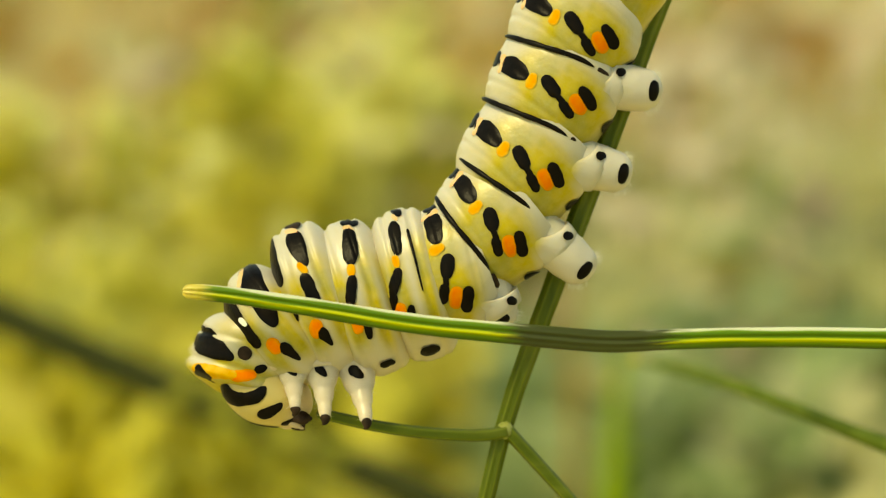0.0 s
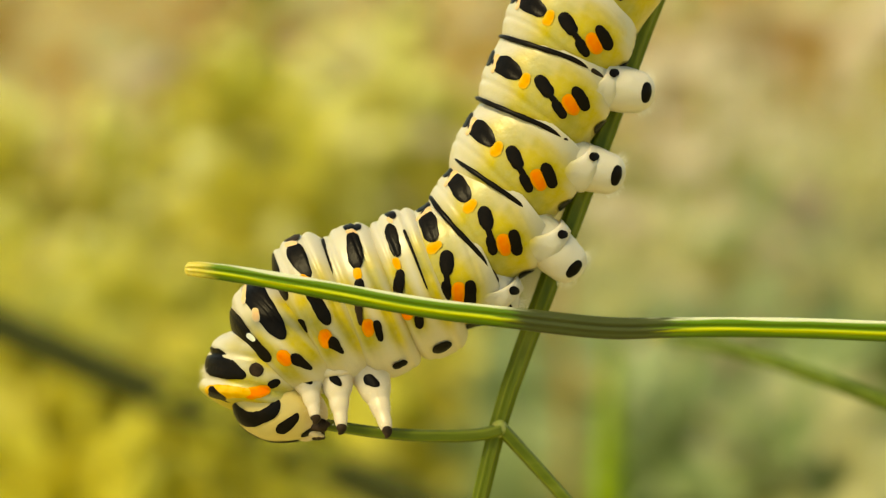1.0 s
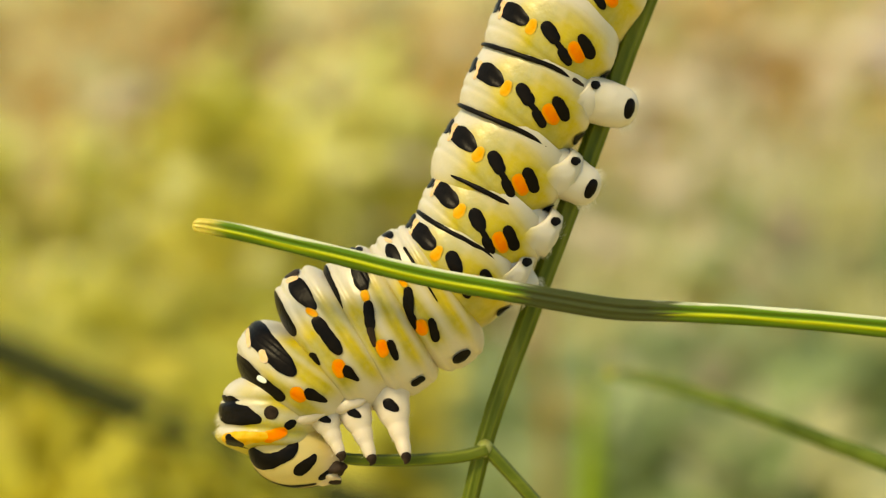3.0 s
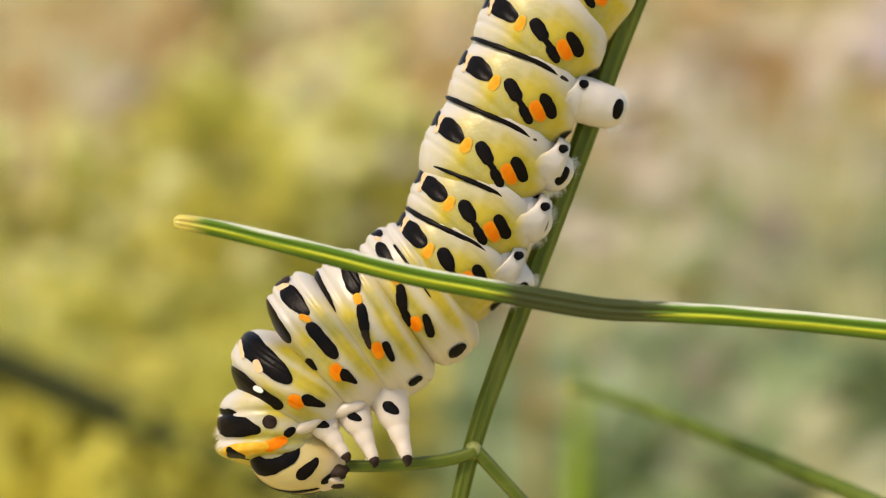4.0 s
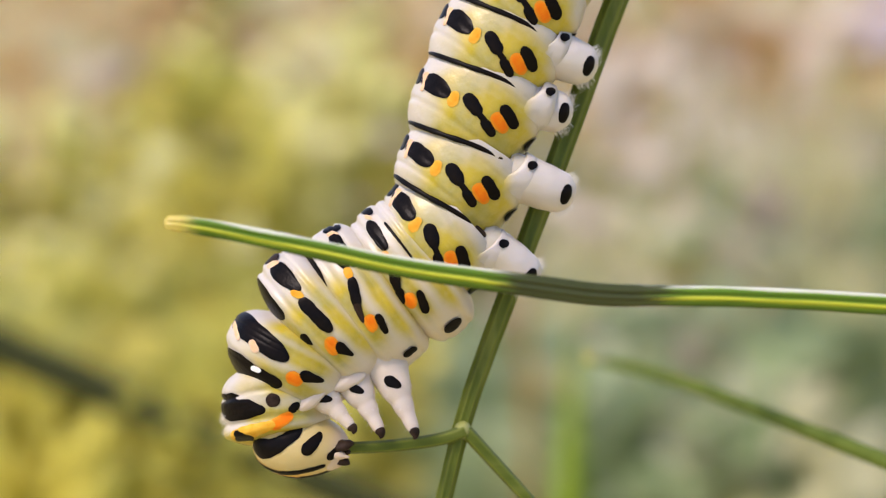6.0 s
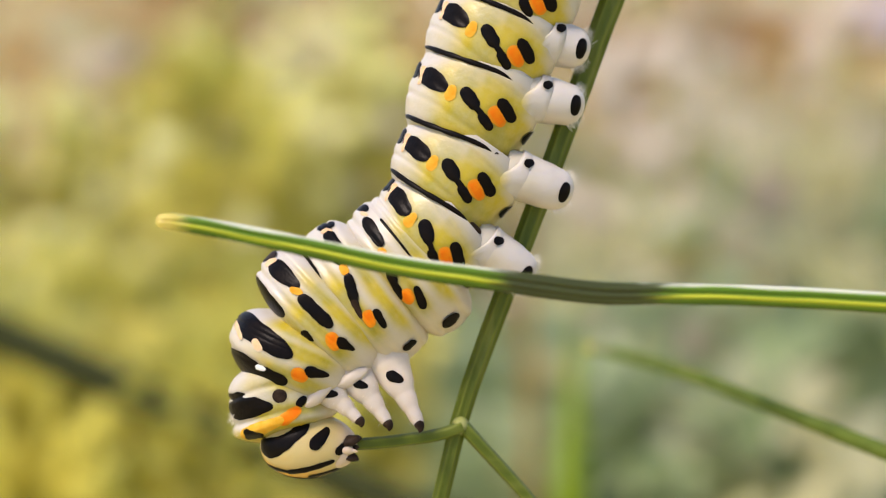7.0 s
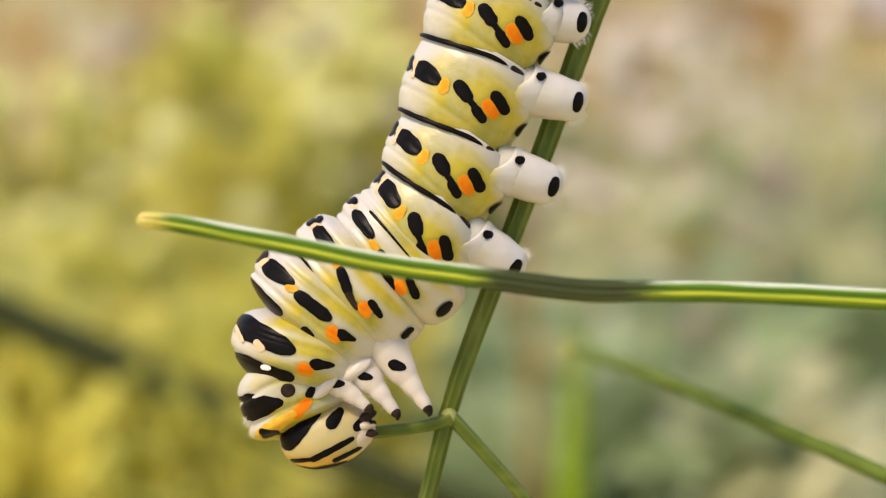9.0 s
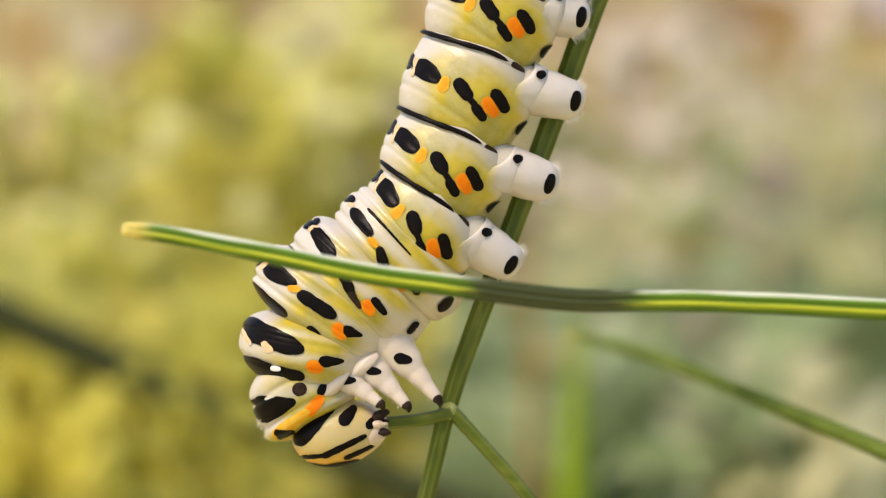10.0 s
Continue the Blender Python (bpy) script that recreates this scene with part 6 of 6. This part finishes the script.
    walk(BODY["proleg_A5"], [
        (0, pose(11.64 * MM, -1.1 * MM, 4.99 * MM, 0, 14, 0) @ pose(0, 0, 0, 0, 0, 6)),
        (0.5, pose(11.52 * MM, -1.1 * MM, 4.96 * MM, 0, 14.2, 0) @ pose(0, 0, 0, 0, 0, 6)),
        (1, pose(11.56 * MM, -1.1 * MM, 4.77 * MM, 0, 15.2, 0) @ pose(0, 0, 0, 0, 0, 6)),
        (1.5, pose(11.5 * MM, -1.1 * MM, 4.8 * MM, 0, 17.6, 0) @ pose(0, 0, 0, 0, 0, 6)),
        (2, pose(11.27 * MM, -1.1 * MM, 4.91 * MM, 0, 21.8, 0) @ pose(0, 0, 0, 0, 0, 6)),
        (2.5, pose(11.28 * MM, -1.1 * MM, 4.99 * MM, 0, 23.8, 0) @ pose(0, 0, 0, 0, 0, 6)),
        (4, pose(9.77 * MM, -1.1 * MM, 6.18 * MM, 0, 35.1, 0) @ pose(0, 0, 0, 0, 0, 6)),
        (4.5, pose(9.92 * MM, -1.1 * MM, 6.91 * MM, 0, 32.7, 0) @ pose(0, 0, 0, 0, 0, 6)),
        (5, pose(10.07 * MM, -1.1 * MM, 7.5 * MM, 0, 27, 0) @ pose(0, 0, 0, 0, 0, 6)),
        (5.5, pose(10.26 * MM, -1.1 * MM, 8.49 * MM, 0, 19.5, 0) @ pose(0, 0, 0, 0, 0, 6)),
        (7, pose(11.47 * MM, -1.1 * MM, 9.17 * MM, 0, 10.5, 0) @ pose(0, 0, 0, 0, 0, 6)),
        (7.5, pose(11.99 * MM, -1.1 * MM, 8.98 * MM, 0, 10, 0) @ pose(0, 0, 0, 0, 0, 6)),
        (8, pose(12.1 * MM, -1.1 * MM, 8.95 * MM, 0, 11.1, 0) @ pose(0, 0, 0, 0, 0, 6)),
        (8.5, pose(12.33 * MM, -1.1 * MM, 8.8 * MM, 0, 12, 0) @ pose(0, 0, 0, 0, 0, 6)),
        (9, pose(12.37 * MM, -1.1 * MM, 8.84 * MM, 0, 13.1, 0) @ pose(0, 0, 0, 0, 0, 6)),
        (9.5, pose(12.33 * MM, -1.1 * MM, 8.57 * MM, 0, 13.2, 0) @ pose(0, 0, 0, 0, 0, 6)),
        (10, pose(12.22 * MM, -1.1 * MM, 8.5 * MM, 0, 14, 0) @ pose(0, 0, 0, 0, 0, 6)),
    ])
    walk(BODY["proleg_A6"], [
        (0, pose(13.62 * MM, -1.1 * MM, 10.39 * MM, 0, 8.4, 0) @ pose(0, 0, 0, 0, 0, 6)),
        (0.5, pose(13.47 * MM, -1.1 * MM, 10.36 * MM, 0, 8.1, 0) @ pose(0, 0, 0, 0, 0, 6)),
        (1, pose(13.51 * MM, -1.1 * MM, 10.17 * MM, 0, 9.7, 0) @ pose(0, 0, 0, 0, 0, 6)),
        (1.5, pose(13.48 * MM, -1.1 * MM, 10.1 * MM, 0, 12.2, 0) @ pose(0, 0, 0, 0, 0, 6)),
        (2, pose(13.34 * MM, -1.1 * MM, 10.07 * MM, 0, 15.6, 0) @ pose(0, 0, 0, 0, 0, 6)),
        (2.5, pose(13.39 * MM, -1.1 * MM, 10.26 * MM, 0, 15.4, 0) @ pose(0, 0, 0, 0, 0, 6)),
        (4, pose(13.4 * MM, -1.1 * MM, 10.54 * MM, 0, 16.4, 0) @ pose(0, 0, 0, 0, 0, 6)),
        (4.5, pose(13.32 * MM, -1.1 * MM, 10.65 * MM, 0, 19.5, 0) @ pose(0, 0, 0, 0, 0, 6)),
        (5, pose(13.25 * MM, -1.1 * MM, 10.82 * MM, 0, 19.3, 0) @ pose(0, 0, 0, 0, 0, 6)),
        (5.5, pose(12.69 * MM, -1.1 * MM, 11.41 * MM, 0, 23.4, 0) @ pose(0, 0, 0, 0, 0, 6)),
        (7, pose(11.84 * MM, -1.1 * MM, 12.88 * MM, 0, 15, 0) @ pose(0, 0, 0, 0, 0, 6)),
        (7.5, pose(12.06 * MM, -1.1 * MM, 13.13 * MM, 0, 12.9, 0) @ pose(0, 0, 0, 0, 0, 6)),
        (8, pose(12.36 * MM, -1.1 * MM, 13.65 * MM, 0, 10, 0) @ pose(0, 0, 0, 0, 0, 6)),
        (8.5, pose(12.62 * MM, -1.1 * MM, 13.68 * MM, 0, 13.4, 0) @ pose(0, 0, 0, 0, 0, 6)),
        (9, pose(12.62 * MM, -1.1 * MM, 14.04 * MM, 0, 10.8, 0) @ pose(0, 0, 0, 0, 0, 6)),
        (9.5, pose(12.44 * MM, -1.1 * MM, 13.85 * MM, 0, 12.5, 0) @ pose(0, 0, 0, 0, 0, 6)),
        (10, pose(12.58 * MM, -1.1 * MM, 13.96 * MM, 0, 13, 0) @ pose(0, 0, 0, 0, 0, 6)),
    ])
    walk(BODY["leg_T1"], [
        (0, pose(-9.81 * MM, -2.3 * MM, -8.14 * MM, 0, 82.4, 0) @ pose(0, 0, 0, 0, 0, -24.0)),
        (0.5, pose(-9.32 * MM, -2.3 * MM, -8.5 * MM, 0, 82.2, 0) @ pose(0, 0, 0, 0, 0, -23.5)),
        (1, pose(-8.43 * MM, -2.3 * MM, -8.8 * MM, 0, 75.6, 0) @ pose(0, 0, 0, 0, 0, -23.0)),
        (1.5, pose(-7.98 * MM, -2.3 * MM, -9.17 * MM, 0, 75.9, 0) @ pose(0, 0, 0, 0, 0, -22.5)),
        (2, pose(-7.39 * MM, -2.3 * MM, -9.28 * MM, 0, 65.2, 0) @ pose(0, 0, 0, 0, 0, -22.0)),
        (2.5, pose(-6.79 * MM, -2.3 * MM, -9.72 * MM, 0, 65.4, 0) @ pose(0, 0, 0, 0, 0, -21.5)),
        (4, pose(-5.63 * MM, -2.3 * MM, -10.23 * MM, 0, 52.8, 0) @ pose(0, 0, 0, 0, 0, -20.0)),
        (4.5, pose(-5.49 * MM, -2.3 * MM, -10.23 * MM, 0, 46.1, 0) @ pose(0, 0, 0, 0, 0, -19.5)),
        (5, pose(-5.12 * MM, -2.3 * MM, -10.09 * MM, 0, 46.6, 0) @ pose(0, 0, 0, 0, 0, -19.0)),
        (5.5, pose(-4.93 * MM, -2.3 * MM, -9.94 * MM, 0, 46.6, 0) @ pose(0, 0, 0, 0, 0, -18.5)),
        (7, pose(-4.23 * MM, -2.3 * MM, -9.79 * MM, 0, 42.8, 0) @ pose(0, 0, 0, 0, 0, -17.0)),
        (7.5, pose(-3.94 * MM, -2.3 * MM, -9.98 * MM, 0, 39.6, 0) @ pose(0, 0, 0, 0, 0, -16.5)),
        (8, pose(-3.82 * MM, -2.3 * MM, -9.8 * MM, 0, 37.9, 0) @ pose(0, 0, 0, 0, 0, -16.0)),
        (8.5, pose(-3.3 * MM, -2.3 * MM, -9.95 * MM, 0, 36.8, 0) @ pose(0, 0, 0, 0, 0, -15.5)),
        (9, pose(-3.04 * MM, -2.3 * MM, -9.65 * MM, 0, 38.3, 0) @ pose(0, 0, 0, 0, 0, -15.0)),
        (9.5, pose(-2.63 * MM, -2.3 * MM, -9.99 * MM, 0, 38.3, 0) @ pose(0, 0, 0, 0, 0, -14.5)),
        (10, pose(-2.33 * MM, -2.3 * MM, -9.84 * MM, 0, 36.8, 0) @ pose(0, 0, 0, 0, 0, -14.0)),
    ])
    walk(BODY["leg_T2"], [
        (0, pose(-7.85 * MM, -2.1 * MM, -8.29 * MM, 0, 83.9, 0) @ pose(0, 0, 0, 0, 0, -28.0)),
        (0.5, pose(-7.29 * MM, -2.1 * MM, -8.77 * MM, 0, 81.1, 0) @ pose(0, 0, 0, 0, 0, -27.3)),
        (1, pose(-6.52 * MM, -2.1 * MM, -8.99 * MM, 0, 82.5, 0) @ pose(0, 0, 0, 0, 0, -26.6)),
        (1.5, pose(-6.07 * MM, -2.1 * MM, -9.29 * MM, 0, 73.8, 0) @ pose(0, 0, 0, 0, 0, -25.9)),
        (2, pose(-5.37 * MM, -2.1 * MM, -9.32 * MM, 0, 79.1, 0) @ pose(0, 0, 0, 0, 0, -25.2)),
        (2.5, pose(-4.77 * MM, -2.1 * MM, -9.73 * MM, 0, 71.3, 0) @ pose(0, 0, 0, 0, 0, -24.5)),
        (4, pose(-3.55 * MM, -2.1 * MM, -9.86 * MM, 0, 65.2, 0) @ pose(0, 0, 0, 0, 0, -22.4)),
        (4.5, pose(-3.22 * MM, -2.1 * MM, -9.9 * MM, 0, 54.3, 0) @ pose(0, 0, 0, 0, 0, -21.7)),
        (5, pose(-2.96 * MM, -2.1 * MM, -9.76 * MM, 0, 58.3, 0) @ pose(0, 0, 0, 0, 0, -21.0)),
        (5.5, pose(-2.85 * MM, -2.1 * MM, -9.51 * MM, 0, 62.4, 0) @ pose(0, 0, 0, 0, 0, -20.3)),
        (7, pose(-2.29 * MM, -2.1 * MM, -9.28 * MM, 0, 54.6, 0) @ pose(0, 0, 0, 0, 0, -18.2)),
        (7.5, pose(-2.07 * MM, -2.1 * MM, -9.32 * MM, 0, 57.4, 0) @ pose(0, 0, 0, 0, 0, -17.5)),
        (8, pose(-1.81 * MM, -2.1 * MM, -9.28 * MM, 0, 48.8, 0) @ pose(0, 0, 0, 0, 0, -16.8)),
        (8.5, pose(-1.51 * MM, -2.1 * MM, -9.36 * MM, 0, 48.4, 0) @ pose(0, 0, 0, 0, 0, -16.1)),
        (9, pose(-1.24 * MM, -2.1 * MM, -9.24 * MM, 0, 50.1, 0) @ pose(0, 0, 0, 0, 0, -15.4)),
        (9.5, pose(-0.95 * MM, -2.1 * MM, -9.36 * MM, 0, 47.9, 0) @ pose(0, 0, 0, 0, 0, -14.7)),
        (10, pose(-0.69 * MM, -2.1 * MM, -9.29 * MM, 0, 46.3, 0) @ pose(0, 0, 0, 0, 0, -14.0)),
    ])
    walk(BODY["leg_T3"], [
        (0, pose(-5.5 * MM, -1.9 * MM, -8.53 * MM, 0, 76.8, 0) @ pose(0, 0, 0, 0, 0, -36.0)),
        (0.5, pose(-5.1 * MM, -1.9 * MM, -8.83 * MM, 0, 84.0, 0) @ pose(0, 0, 0, 0, 0, -34.7)),
        (1, pose(-4.1 * MM, -1.9 * MM, -9.16 * MM, 0, 71.6, 0) @ pose(0, 0, 0, 0, 0, -33.4)),
        (1.5, pose(-3.66 * MM, -1.9 * MM, -9.24 * MM, 0, 78.8, 0) @ pose(0, 0, 0, 0, 0, -32.1)),
        (2, pose(-3 * MM, -1.9 * MM, -9.23 * MM, 0, 84.2, 0) @ pose(0, 0, 0, 0, 0, -30.8)),
        (2.5, pose(-2.4 * MM, -1.9 * MM, -9.42 * MM, 0, 75.8, 0) @ pose(0, 0, 0, 0, 0, -29.5)),
        (4, pose(-1.19 * MM, -1.9 * MM, -9.41 * MM, 0, 72.1, 0) @ pose(0, 0, 0, 0, 0, -25.6)),
        (4.5, pose(-0.93 * MM, -1.9 * MM, -9.3 * MM, 0, 76.1, 0) @ pose(0, 0, 0, 0, 0, -24.3)),
        (5, pose(-0.56 * MM, -1.9 * MM, -9.24 * MM, 0, 64.8, 0) @ pose(0, 0, 0, 0, 0, -23.0)),
        (5.5, pose(-0.45 * MM, -1.9 * MM, -9.09 * MM, 0, 66.1, 0) @ pose(0, 0, 0, 0, 0, -21.7)),
        (7, pose(-0.07 * MM, -1.9 * MM, -8.86 * MM, 0, 62.9, 0) @ pose(0, 0, 0, 0, 0, -17.8)),
        (7.5, pose(0.15 * MM, -1.9 * MM, -8.79 * MM, 0, 55.7, 0) @ pose(0, 0, 0, 0, 0, -16.5)),
        (8, pose(0.3 * MM, -1.9 * MM, -8.71 * MM, 0, 56.9, 0) @ pose(0, 0, 0, 0, 0, -15.2)),
        (8.5, pose(0.57 * MM, -1.9 * MM, -8.67 * MM, 0, 57.9, 0) @ pose(0, 0, 0, 0, 0, -13.9)),
        (9, pose(0.83 * MM, -1.9 * MM, -8.56 * MM, 0, 55.1, 0) @ pose(0, 0, 0, 0, 0, -12.6)),
        (9.5, pose(1.09 * MM, -1.9 * MM, -8.68 * MM, 0, 54.7, 0) @ pose(0, 0, 0, 0, 0, -11.3)),
        (10, pose(1.2 * MM, -1.9 * MM, -8.5 * MM, 0, 49.7, 0) @ pose(0, 0, 0, 0, 0, -10.0)),
    ])
    walk(LEAF, [
        (0, PLANE @ pose(-16.28 * MM, -6 * MM, -2.52 * MM, 0, 3.92, 0)),
        (0.5, PLANE @ pose(-16.1 * MM, -6 * MM, -2.48 * MM, 0, 3.88, 0)),
        (1, PLANE @ pose(-15.78 * MM, -6 * MM, -1.21 * MM, 0, 5.18, 0)),
        (1.5, PLANE @ pose(-15.28 * MM, -6 * MM, -0.35 * MM, 0, 6.32, 0)),
        (2, PLANE @ pose(-14.91 * MM, -6 * MM, 0.89 * MM, 0, 7.02, 0)),
        (2.5, PLANE @ pose(-14.19 * MM, -6 * MM, 2.01 * MM, 0, 7.9, 0)),
        (4, PLANE @ pose(-14.58 * MM, -7.88 * MM, 3.05 * MM, 0, 8.76, 0)),
        (4.5, PLANE @ pose(-14.4 * MM, -8.5 * MM, 2.43 * MM, 0, 7.51, 0)),
        (5, PLANE @ pose(-14.26 * MM, -8.85 * MM, 1.68 * MM, 0, 6.93, 0)),
        (5.5, PLANE @ pose(-14.17 * MM, -9.2 * MM, 1.71 * MM, 0, 6.61, 0)),
        (7, PLANE @ pose(-14.37 * MM, -10.55 * MM, 1.6 * MM, 0, 6.52, 0)),
        (7.5, PLANE @ pose(-15.28 * MM, -6 * MM, 1.48 * MM, 0, 6.36, 0)),
        (8, PLANE @ pose(-14.57 * MM, -11.2 * MM, 1.4 * MM, 0, 6.37, 0)),
        (8.5, PLANE @ pose(-14.46 * MM, -11.4 * MM, 1.34 * MM, 0, 6.38, 0)),
        (9, PLANE @ pose(-14.53 * MM, -11.6 * MM, 1.25 * MM, 0, 6.29, 0)),
        (9.5, PLANE @ pose(-14.73 * MM, -11.8 * MM, 0.81 * MM, 0, 6.38, 0)),
        (10, PLANE @ pose(-15.43 * MM, -12 * MM, 0.23 * MM, 0, 6.2, 0)),
    ])
    walk(TWIG, [
        (0, pose(4.25 * MM, 0, -12.03 * MM, 0, 2.3, 0)),
        (0.5, pose(4.25 * MM, 0, -12.03 * MM, 0, 0.7, 0)),
        (1, pose(4.25 * MM, 0, -12.03 * MM, 0, -0.9, 0)),
        (1.5, pose(4.25 * MM, 0, -12.03 * MM, 0, -1.8, 0)),
        (2, pose(4.25 * MM, 0, -12.03 * MM, 0, -2.8, 0)),
        (2.5, pose(4.25 * MM, 0, -12.03 * MM, 0, -3.7, 0)),
        (4, pose(4.25 * MM, 0, -12.03 * MM, 0, -6.3, 0)),
        (4.5, pose(4.25 * MM, 0, -12.03 * MM, 0, -7.2, 0)),
        (5, pose(4.25 * MM, 0, -12.03 * MM, 0, -7.2, 0)),
        (5.5, pose(4.25 * MM, 0, -12.03 * MM, 0, -7.2, 0)),
        (7, pose(4.25 * MM, 0, -12.03 * MM, 0, -7.8, 0)),
        (7.5, pose(4.25 * MM, 0, -12.03 * MM, 0, -8, 0)),
        (8, pose(4.25 * MM, 0, -12.03 * MM, 0, -7.6, 0)),
        (8.5, pose(4.25 * MM, 0, -12.03 * MM, 0, -7.3, 0)),
        (9, pose(4.25 * MM, 0, -12.03 * MM, 0, -6.9, 0)),
        (9.5, pose(4.25 * MM, 0, -12.03 * MM, 0, -6, 0)),
        (10, pose(4.25 * MM, 0, -12.03 * MM, 0, -5.2, 0)),
    ])
    walk(SHOOT, [
        (0, PLANE @ pose(19.87 * MM, 58 * MM, -11.25 * MM)),
        (0.5, PLANE @ pose(20.13 * MM, 58 * MM, -11.64 * MM)),
        (1, PLANE @ pose(22.85 * MM, 58 * MM, -8.96 * MM)),
        (1.5, PLANE @ pose(21.86 * MM, 58 * MM, -10.25 * MM)),
        (2, PLANE @ pose(20.61 * MM, 58 * MM, -11.09 * MM)),
        (2.5, PLANE @ pose(20.83 * MM, 58 * MM, -10.04 * MM)),
        (4, PLANE @ pose(16.49 * MM, 58 * MM, -11.99 * MM)),
        (4.5, PLANE @ pose(17.96 * MM, 58 * MM, -11.66 * MM)),
        (5, PLANE @ pose(18.39 * MM, 58 * MM, -10.99 * MM)),
        (5.5, PLANE @ pose(19.43 * MM, 58 * MM, -11.21 * MM)),
        (7, PLANE @ pose(19.76 * MM, 58 * MM, -10.81 * MM)),
        (7.5, PLANE @ pose(19.75 * MM, 58 * MM, -10.87 * MM)),
        (8, PLANE @ pose(19.14 * MM, 58 * MM, -11.15 * MM)),
        (8.5, PLANE @ pose(18.6 * MM, 58 * MM, -11.70 * MM)),
        (9, PLANE @ pose(18.03 * MM, 58 * MM, -12.14 * MM)),
        (9.5, PLANE @ pose(18.32 * MM, 58 * MM, -11.76 * MM)),
        (10, PLANE @ pose(18.61 * MM, 58 * MM, -11.11 * MM)),
    ])
    walk(BRANCH, [
        (0, PLANE @ pose(-83.06 * MM, 200 * MM, -12.4 * MM)),
        (0.5, PLANE @ pose(-82.38 * MM, 200 * MM, -13.37 * MM)),
        (1, PLANE @ pose(-81.55 * MM, 200 * MM, -14.61 * MM)),
        (1.5, PLANE @ pose(-80.67 * MM, 200 * MM, -14.75 * MM)),
        (2, PLANE @ pose(-80.06 * MM, 200 * MM, -14.44 * MM)),
        (2.5, PLANE @ pose(-78.95 * MM, 200 * MM, -14.39 * MM)),
        (4, PLANE @ pose(-75.62 * MM, 200 * MM, -17.42 * MM)),
        (4.5, PLANE @ pose(-74.77 * MM, 200 * MM, -18.84 * MM)),
        (5, PLANE @ pose(-74.23 * MM, 200 * MM, -18.66 * MM)),
        (5.5, PLANE @ pose(-73.95 * MM, 200 * MM, -18.22 * MM)),
        (7, PLANE @ pose(-74.3 * MM, 200 * MM, -17.55 * MM)),
        (7.5, PLANE @ pose(-74.54 * MM, 200 * MM, -17.44 * MM)),
        (8, PLANE @ pose(-74.57 * MM, 200 * MM, -16.81 * MM)),
        (8.5, PLANE @ pose(-74.52 * MM, 200 * MM, -16.44 * MM)),
        (9, PLANE @ pose(-74.51 * MM, 200 * MM, -15.96 * MM)),
        (9.5, PLANE @ pose(-74.51 * MM, 200 * MM, -16.61 * MM)),
        (10, PLANE @ pose(-74.52 * MM, 200 * MM, -17 * MM)),
    ])


motions()
